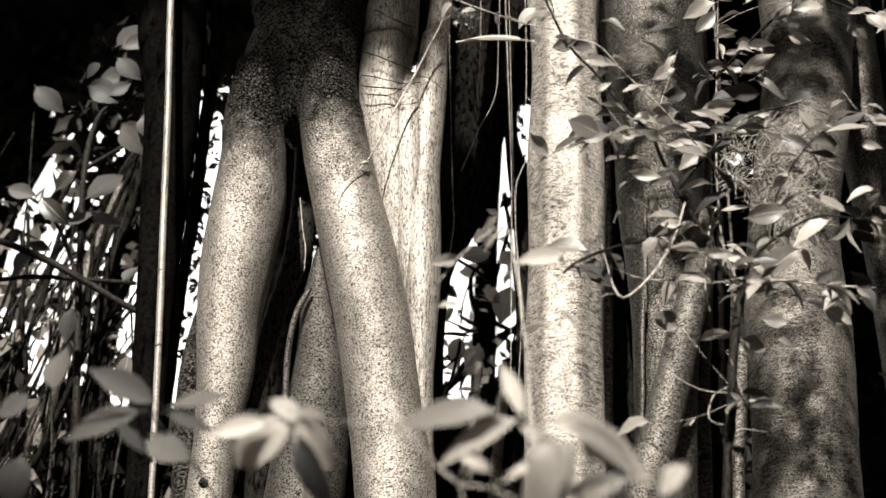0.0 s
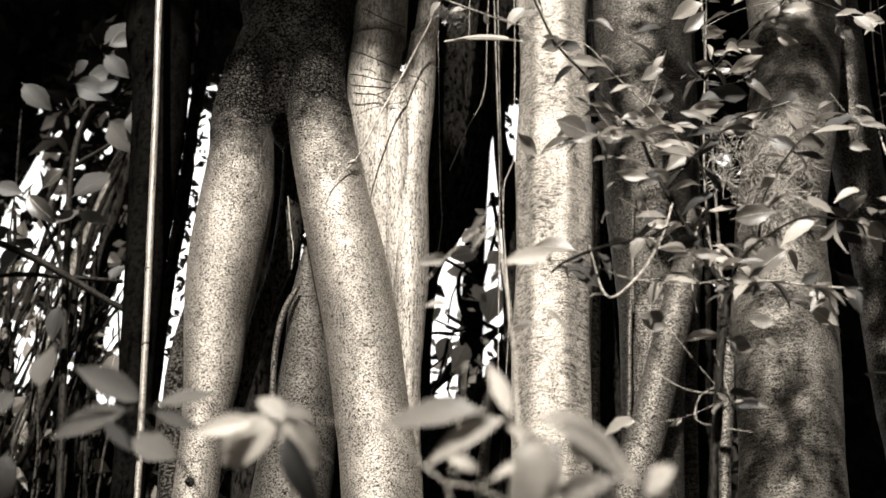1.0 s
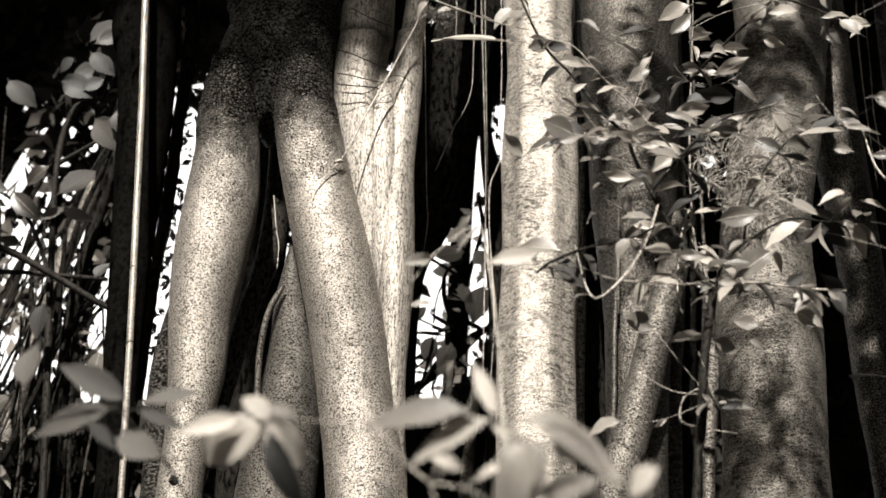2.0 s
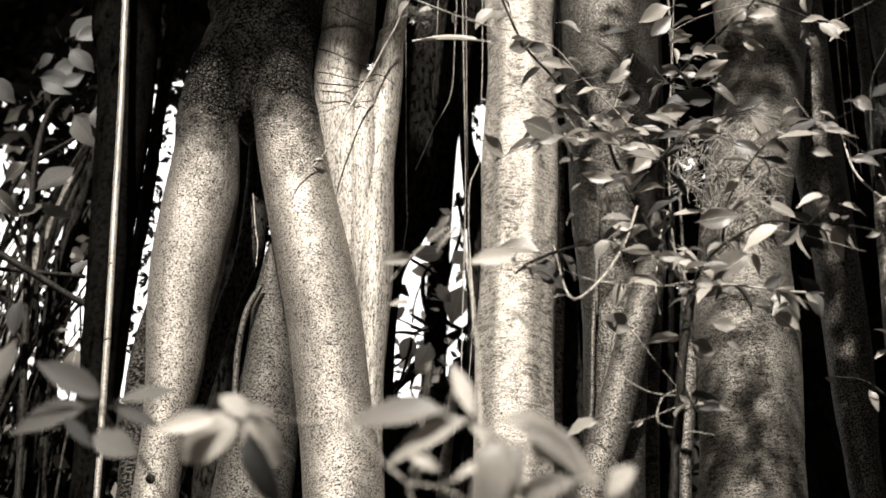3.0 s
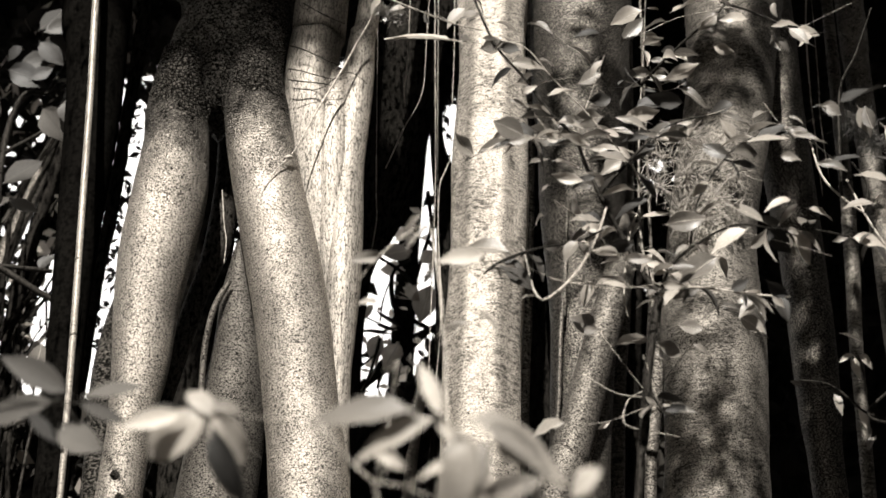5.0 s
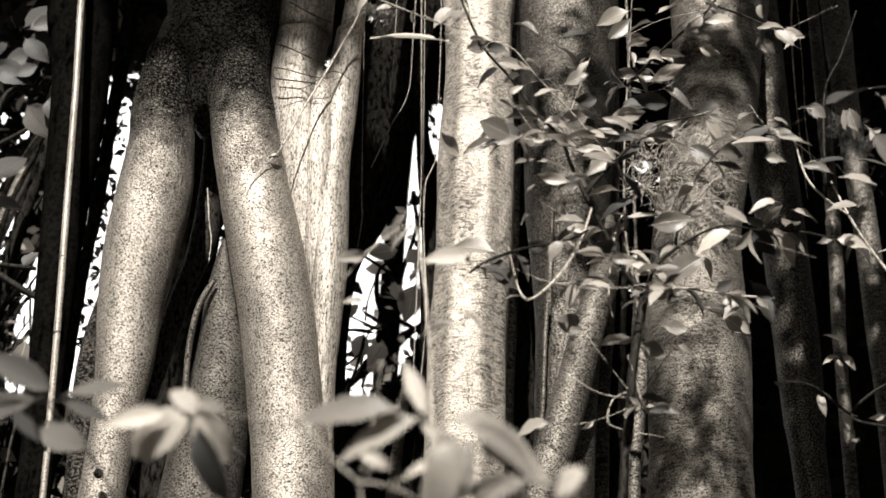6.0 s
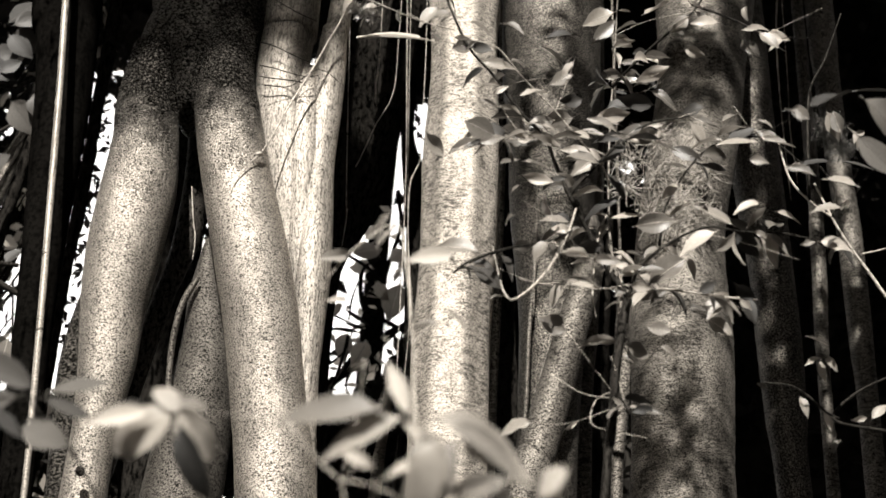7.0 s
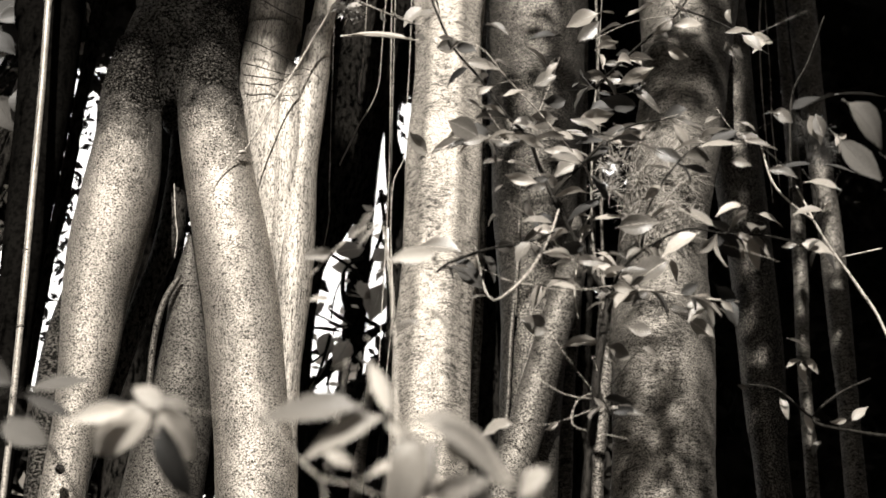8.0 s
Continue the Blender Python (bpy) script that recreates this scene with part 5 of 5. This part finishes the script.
# ---- blurred shrub shoots close to the camera ----
NEAR_A = [
    (reach([(-0.597, 2.600, 2.611, 0.0014), (-0.688, 2.600, 2.575, 0.0022), (-0.710, 2.600, 2.569, 0.0027), (-0.637, 2.600, 2.490, 0.0027), (-0.558, 2.600, 2.386, 0.0028)], low=0), TWIG_DARK_SHADED),
    ([(-0.710, 2.600, 2.572, 0.0022), (-0.772, 2.600, 2.572, 0.0018), (-0.863, 2.600, 2.577, 0.0013)], TWIG_DARK_SHADED)]
p = NEAR_A[0][0][-1]
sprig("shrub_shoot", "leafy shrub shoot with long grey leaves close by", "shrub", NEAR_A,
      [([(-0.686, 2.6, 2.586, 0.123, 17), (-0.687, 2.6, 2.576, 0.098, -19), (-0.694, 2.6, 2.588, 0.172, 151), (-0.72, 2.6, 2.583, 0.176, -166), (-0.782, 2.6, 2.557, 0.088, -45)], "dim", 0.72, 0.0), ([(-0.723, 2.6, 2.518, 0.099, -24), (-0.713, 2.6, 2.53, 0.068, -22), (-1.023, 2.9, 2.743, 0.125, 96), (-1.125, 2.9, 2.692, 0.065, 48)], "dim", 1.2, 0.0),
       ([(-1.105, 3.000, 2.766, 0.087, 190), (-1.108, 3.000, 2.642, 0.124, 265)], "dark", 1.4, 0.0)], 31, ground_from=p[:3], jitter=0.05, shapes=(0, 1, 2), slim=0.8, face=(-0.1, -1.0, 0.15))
NEAR_B = [
    (reach([(-0.462, 2.250, 2.408, 0.0008), (-0.413, 2.250, 2.424, 0.0013), (-0.362, 2.250, 2.430, 0.0017), (-0.301, 2.200, 2.396, 0.0013), (-0.201, 2.150, 2.370, 0.0013), (-0.167, 2.100, 2.349, 0.0015), (-0.145, 2.100, 2.323, 0.0019), (-0.107, 2.100, 2.277, 0.0021), (-0.075, 2.100, 2.251, 0.0022), (-0.064, 2.100, 2.208, 0.0025)], low=0), TWIG_PALE),
    ([(-0.186, 2.100, 2.405, 0.0013), (-0.169, 2.100, 2.351, 0.0019), (-0.148, 2.100, 2.323, 0.0019)], TWIG_PALE),
    ([(-0.075, 2.100, 2.251, 0.0021), (-0.026, 2.100, 2.244, 0.0019), (0.023, 2.100, 2.224, 0.0018)], TWIG_PALE),
    ([(-0.052, 2.400, 2.596, 0.0011), (-0.058, 2.400, 2.504, 0.0014), (-0.069, 2.300, 2.378, 0.0015), (-0.072, 2.150, 2.263, 0.0016)], TWIG_PALE),
    ([(0.012, 2.500, 2.625, 0.0009), (-0.011, 2.500, 2.571, 0.0011), (-0.037, 2.400, 2.449, 0.0013), (-0.064, 2.200, 2.290, 0.0016)], TWIG_PALE),
    ([(0.063, 2.000, 2.326, 0.0010), (0.051, 2.000, 2.266, 0.0012), (0.013, 2.050, 2.247, 0.0015), (-0.030, 2.100, 2.246, 0.0018)], TWIG_PALE),
    ([(0.268, 2.000, 2.253, 0.0009), (0.190, 2.000, 2.225, 0.0012), (0.106, 2.000, 2.196, 0.0014), (0.023, 2.080, 2.218, 0.0016)], TWIG_PALE),
    ([(0.150, 2.000, 2.337, 0.0007), (0.089, 2.000, 2.326, 0.0011), (0.063, 2.000, 2.316, 0.0012)], TWIG_PALE)]
p = NEAR_B[0][0][-1]
sprig("shrub_shoot", "shrub shoot with broad pale leaves close by, out of focus", "shrub", NEAR_B,
      [([(-0.368, 2.250, 2.424, 0.116, -137), (-0.366, 2.250, 2.418, 0.090, -42), (-0.360, 2.250, 2.412, 0.066, 125)], "bright", 1.15, 0.0),
       ([(-0.368, 2.250, 2.428, 0.052, 24)], "bright", 0.9, 0.0),
       ([(-0.402, 2.250, 2.416, 0.108, -168)], "bright", 0.7, 0.0),
       ([(-0.360, 2.260, 2.402, 0.130, -73), (-0.405, 2.270, 2.418, 0.078, 164)], "dark", 0.75, 0.0),
       ([(-0.005, 2.100, 2.372, 0.172, 177), (0.028, 2.100, 2.363, 0.144, -159)], "bright", 0.62, 10.0, 8),
       ([(0.032, 2.100, 2.356, 0.102, 111)], "bright", 0.62, 0.0),
       ([(-0.023, 2.600, 2.738, 0.039, -30), (-0.049, 2.500, 2.641, 0.033, 230), (-0.077, 2.100, 2.301, 0.055, -30), (0.048, 2.000, 2.246, 0.056, 186)], "bright", 0.8, None),
       ([(0.066, 2.000, 2.318, 0.140, 8), (0.088, 1.990, 2.300, 0.112, 4)], "bright", 0.95, 0.0, 10),
       ([(0.049, 1.950, 2.282, 0.112, -81), (0.071, 1.970, 2.284, 0.118, -98), (0.098, 2.000, 2.290, 0.089, -105), (0.020, 2.000, 2.309, 0.060, -18), (0.182, 2.000, 2.226, 0.083, -159), (0.110, 2.000, 2.281, 0.074, -22), (0.157, 2.000, 2.224, 0.048, -62)], "bright", 0.85, 0.0),
       ([(0.272, 2.000, 2.246, 0.056, -146), (0.252, 2.000, 2.251, 0.050, -108)], "bright", 1.2, 0.0)], 33, ground_from=p[:3], jitter=0.02, shapes=(8, 9), slim=0.7, face=(-0.1, -1.0, 0.0))
NEAR_C = [
    (reach([(-0.167, 3.000, 3.076, 0.0014), (-0.109, 3.000, 3.159, 0.0017), (-0.007, 3.000, 3.238, 0.0020), (0.023, 3.000, 3.128, 0.0025), (0.047, 3.000, 2.901, 0.0029), (0.065, 3.000, 2.539, 0.0038)], low=0), TWIG_PALE),
    ([(0.146, 3.000, 3.159, 0.0017), (0.078, 3.000, 3.142, 0.0019), (0.023, 3.000, 3.128, 0.0025)], TWIG_PALE),
    ([(0.120, 3.000, 2.974, 0.0016), (0.079, 3.000, 2.954, 0.0019), (0.045, 3.000, 2.916, 0.0024)], TWIG_PALE)]
p = NEAR_C[0][0][-1]
sprig("shrub_shoot", "slim shoot with soft blurred leaves before the gap", "shrub", NEAR_C,
      [([(0.007, 3.000, 3.245, 0.089, 216), (-0.019, 3.000, 3.276, 0.101, 232), (-0.113, 3.000, 3.155, 0.074, 226), (0.149, 3.000, 3.159, 0.119, 194), (0.109, 3.000, 2.971, 0.083, 190), (0.117, 3.000, 3.015, 0.078, -42), (-0.111, 3.000, 3.024, 0.049, 190), (0.064, 3.000, 3.176, 0.083, 10)], "bright", 0.8, None)], 35, ground_from=p[:3], jitter=0.05)

# ---- leaves on twigs behind the cane ----
LEFT_STEMS = [
    (reach([(-2.281, 7.700, 7.077, 0.0077), (-2.528, 7.700, 6.893, 0.0114), (-2.714, 7.700, 6.848, 0.0129), (-2.763, 7.700, 6.399, 0.0148), (-2.675, 7.700, 5.560, 0.0160), (-2.498, 7.700, 4.150, 0.0163)], low=0), TWIG_DARK_SHADED),
    ([(-2.389, 7.700, 7.659, 0.0079), (-2.420, 7.700, 7.268, 0.0093), (-2.547, 7.700, 6.893, 0.0114)], TWIG_DARK_SHADED),
    ([(-2.131, 7.700, 6.776, 0.0075), (-2.387, 7.700, 6.687, 0.0090), (-2.593, 7.700, 6.531, 0.0097), (-2.763, 7.700, 6.399, 0.0111)], TWIG_DARK_SHADED),
    ([(-3.380, 7.500, 5.835, 0.0142), (-2.919, 7.500, 5.652, 0.0157), (-2.611, 7.500, 5.486, 0.0156), (-2.269, 7.500, 5.281, 0.0136), (-2.014, 7.500, 5.168, 0.0135)], TWIG_DARK_SHADED),
    ([(-3.280, 7.600, 5.507, 0.0088), (-2.931, 7.600, 5.547, 0.0105), (-2.608, 7.600, 5.527, 0.0105), (-2.286, 7.600, 5.500, 0.0105)], TWIG_DARK_SHADED),
    ([(-3.188, 7.600, 6.208, 0.0073), (-2.896, 7.600, 5.995, 0.0086), (-2.694, 7.600, 5.627, 0.0092), (-2.636, 7.600, 5.429, 0.0104)], TWIG_DARK_SHADED)]
p = LEFT_STEMS[0][0][-1]
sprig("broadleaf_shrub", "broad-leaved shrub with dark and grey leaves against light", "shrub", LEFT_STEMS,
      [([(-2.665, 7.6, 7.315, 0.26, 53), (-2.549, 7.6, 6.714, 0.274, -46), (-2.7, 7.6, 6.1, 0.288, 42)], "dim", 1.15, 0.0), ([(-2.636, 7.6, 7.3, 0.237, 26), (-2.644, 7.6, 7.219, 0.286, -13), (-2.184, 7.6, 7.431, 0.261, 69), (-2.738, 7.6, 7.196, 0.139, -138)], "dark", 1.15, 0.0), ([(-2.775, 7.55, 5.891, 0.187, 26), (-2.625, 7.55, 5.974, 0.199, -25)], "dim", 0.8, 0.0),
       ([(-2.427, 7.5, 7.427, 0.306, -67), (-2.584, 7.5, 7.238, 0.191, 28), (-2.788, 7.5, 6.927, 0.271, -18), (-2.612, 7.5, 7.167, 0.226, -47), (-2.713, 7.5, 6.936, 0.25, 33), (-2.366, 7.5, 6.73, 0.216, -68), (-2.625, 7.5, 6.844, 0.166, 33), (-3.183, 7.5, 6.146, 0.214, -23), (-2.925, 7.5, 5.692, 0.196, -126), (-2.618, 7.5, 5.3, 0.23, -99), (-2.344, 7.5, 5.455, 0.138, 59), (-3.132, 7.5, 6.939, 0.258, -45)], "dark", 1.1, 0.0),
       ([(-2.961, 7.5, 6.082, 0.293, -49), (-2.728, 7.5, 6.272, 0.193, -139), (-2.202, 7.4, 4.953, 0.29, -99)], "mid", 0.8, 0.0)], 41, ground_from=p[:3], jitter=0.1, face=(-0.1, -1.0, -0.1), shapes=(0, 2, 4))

# ---- leafy twigs in the bright gap ----
GAP_TWIGS = [(reach([(-0.303, 8.5, 5.543, 0.0076), (-0.334, 8.5, 5.376, 0.0075), (-0.392, 8.5, 5.132, 0.0074), (-0.411, 8.5, 4.894, 0.0073)], low=0), TWIG_DARK_SHADED), ([(-0.463, 8.5, 5.728, 0.0046), (-0.346, 8.5, 5.668, 0.0046), (-0.211, 8.5, 5.608, 0.0045)], TWIG_DARK_SHADED), ([(-0.449, 8.5, 5.589, 0.0045), (-0.305, 8.5, 5.593, 0.0045), (-0.192, 8.5, 5.621, 0.0046)], TWIG_DARK_SHADED), ([(-0.326, 8.5, 6.154, 0.0086), (-0.186, 8.5, 6.06, 0.0085), (-0.087, 8.5, 5.954, 0.0085)], TWIG_DARK_SHADED), ([(-0.111, 8.5, 6.151, 0.0078), (-0.225, 8.5, 6.059, 0.0078), (-0.239, 8.5, 5.884, 0.0077), (-0.203, 8.5, 5.735, 0.0076)], TWIG_DARK_SHADED), ([(-0.418, 8.5, 5.151, 0.0059), (-0.331, 8.5, 5.295, 0.006), (-0.299, 8.5, 5.439, 0.006)], TWIG_GREY), ([(-0.415, 8.5, 5.333, 0.0052), (-0.318, 8.5, 5.438, 0.0053), (-0.303, 8.5, 5.543, 0.0053)], TWIG_DARK_SHADED)]
p = GAP_TWIGS[0][0][-1]
sprig("shrub", "thin shrub with grey and shade-toned leaves in the bright gap", "shrub", GAP_TWIGS,
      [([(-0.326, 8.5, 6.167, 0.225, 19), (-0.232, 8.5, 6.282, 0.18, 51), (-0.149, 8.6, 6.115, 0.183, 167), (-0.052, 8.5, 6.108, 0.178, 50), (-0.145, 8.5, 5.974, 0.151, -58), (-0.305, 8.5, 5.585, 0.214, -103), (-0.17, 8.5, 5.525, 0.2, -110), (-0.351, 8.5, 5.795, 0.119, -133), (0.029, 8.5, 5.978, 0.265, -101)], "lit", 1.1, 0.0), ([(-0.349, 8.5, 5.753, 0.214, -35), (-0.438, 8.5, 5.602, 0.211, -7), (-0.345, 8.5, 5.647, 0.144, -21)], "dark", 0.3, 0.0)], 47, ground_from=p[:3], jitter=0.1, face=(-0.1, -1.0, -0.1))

# ---- shoots beyond the thick trunk ----
FAR_STEMS = [
    (reach([(1.619, 4.600, 4.428, 0.0044), (1.670, 4.600, 4.277, 0.0053), (1.723, 4.600, 4.155, 0.0056), (1.812, 4.600, 3.989, 0.0060), (1.891, 4.600, 3.804, 0.0063), (1.976, 4.600, 3.340, 0.0068)], low=0), TWIG_PALE),
    ([(1.492, 4.600, 4.632, 0.0032), (1.522, 4.600, 4.448, 0.0044), (1.589, 4.600, 4.349, 0.0044), (1.670, 4.600, 4.277, 0.0048)], TWIG_PALE),
    ([(1.763, 4.600, 4.120, 0.0030), (1.922, 4.600, 4.166, 0.0030)], TWIG_PALE),
    ([(1.807, 4.600, 3.616, 0.0029), (1.673, 4.600, 3.543, 0.0037), (1.579, 4.600, 3.440, 0.0040), (1.739, 4.600, 3.404, 0.0044), (1.962, 4.600, 3.382, 0.0061)], TWIG_DARK_SHADED),
    ([(1.345, 4.600, 3.571, 0.0020), (1.457, 4.600, 3.555, 0.0029), (1.561, 4.600, 3.461, 0.0036), (1.600, 4.600, 3.441, 0.0040)], TWIG_DARK_SHADED),
    ([(1.823, 4.600, 5.281, 0.0024), (1.729, 4.600, 5.039, 0.0037), (1.638, 4.600, 4.834, 0.0041), (1.589, 4.600, 4.349, 0.0044)], TWIG_DARK_SHADED),
    ([(1.650, 4.600, 4.509, 0.0027), (1.696, 4.600, 4.407, 0.0035), (1.670, 4.600, 4.277, 0.0044)], TWIG_DARK_SHADED)]
p = FAR_STEMS[0][0][-1]
sprig("shrub_shoot", "shoot with bright curled leaves against deep shade", "shrub", FAR_STEMS,
      [([(1.723, 4.400, 4.731, 0.216, 8), (1.673, 4.500, 4.473, 0.162, 188), (1.684, 4.500, 4.473, 0.140, -12), (1.482, 4.500, 4.694, 0.098, 10), (1.520, 4.500, 4.715, 0.080, -60)], "dark", 0.7, 0.0), ([(1.704, 4.6, 4.782, 0.126, -66), (1.782, 4.6, 4.704, 0.088, -42), (1.754, 4.6, 4.662, 0.1, 110), (1.849, 4.6, 4.688, 0.073, -148)], "bright", 1.0, None),
       ([(1.513, 4.600, 3.765, 0.088, -20), (1.563, 4.600, 3.677, 0.074, 205), (1.572, 4.600, 3.682, 0.066, -35), (1.558, 4.600, 3.672, 0.074, -85), (1.464, 4.600, 3.524, 0.073, -72), (1.550, 4.600, 3.476, 0.073, -70), (1.596, 4.600, 3.365, 0.068, 230), (1.713, 4.600, 3.440, 0.089, 50), (1.704, 4.600, 3.452, 0.057, 200), (1.353, 4.600, 3.550, 0.045, 170), (1.576, 4.600, 3.407, 0.060, 260)], "pale", 0.9, None),
       ([(1.368, 3.400, 3.983, 0.170, -42), (1.197, 3.400, 3.930, 0.145, 25), (1.335, 3.400, 3.850, 0.181, -52)], "dim", 0.9, 0.0)], 43, ground_from=p[:3], jitter=0.06)


# ---- feathery clump on the thick trunk ----
def feathery_clump(label, balls, count, seed, material):
    rnd = np.random.RandomState(seed)
    V, Fc = [], []
    for x, y, z, r in balls:
        for _ in range(count):
            d = rnd.normal(size=3)
            d /= np.linalg.norm(d)
            d[1] = -abs(d[1]) * 0.6
            p = np.array([x, y, z]) + d * r * rnd.uniform(0.0, 0.8)
            go = d + rnd.normal(size=3) * 0.8
            w = np.cross(go, [0.2, -0.9, 0.4])
            w *= 0.0026 / np.linalg.norm(w)
            o = len(V)
            for k in range(5):
                V += [p - w * (1 - 0.15 * k), p + w * (1 - 0.15 * k)]
                p = p + go * r * 0.085
                go = go + rnd.normal(size=3) * 0.6 + [0, 0, -0.12]
            Fc += [(o + 2 * k, o + 2 * k + 1, o + 2 * k + 3, o + 2 * k + 2) for k in range(4)]
    t = thing("epiphyte", balls[0][:3], label, "plant", kind="stuff")
    part("fronds", V, Fc, material, t, smooth=False)["kind"] = "stuff"


feathery_clump("feathery pale moss clump on the thick trunk", [(1.23, 6.27, 5.584, 0.115), (1.365, 6.27, 5.718, 0.11), (1.352, 6.27, 5.484, 0.126), (1.497, 6.27, 5.634, 0.121), (1.611, 6.27, 5.515, 0.102), (1.311, 6.27, 5.273, 0.101), (1.481, 6.27, 5.368, 0.119), (1.593, 6.27, 5.252, 0.095), (1.198, 6.27, 5.406, 0.089), (1.426, 6.27, 5.193, 0.077)], 130, 51, MOSS)
feathery_clump("dark mossy clump on a slender trunk", [(2.719, 7.400, 6.602, 0.1312), (2.797, 7.400, 6.477, 0.0941)], 300, 52, LEAF_SHADED)
feathery_clump("small pale flower cluster on a hanging twig", [(-0.160, 4.000, 4.685, 0.0325), (-0.119, 4.000, 4.676, 0.0284), (-0.191, 4.000, 4.705, 0.0244)], 160, 53, LEAF_PALE)
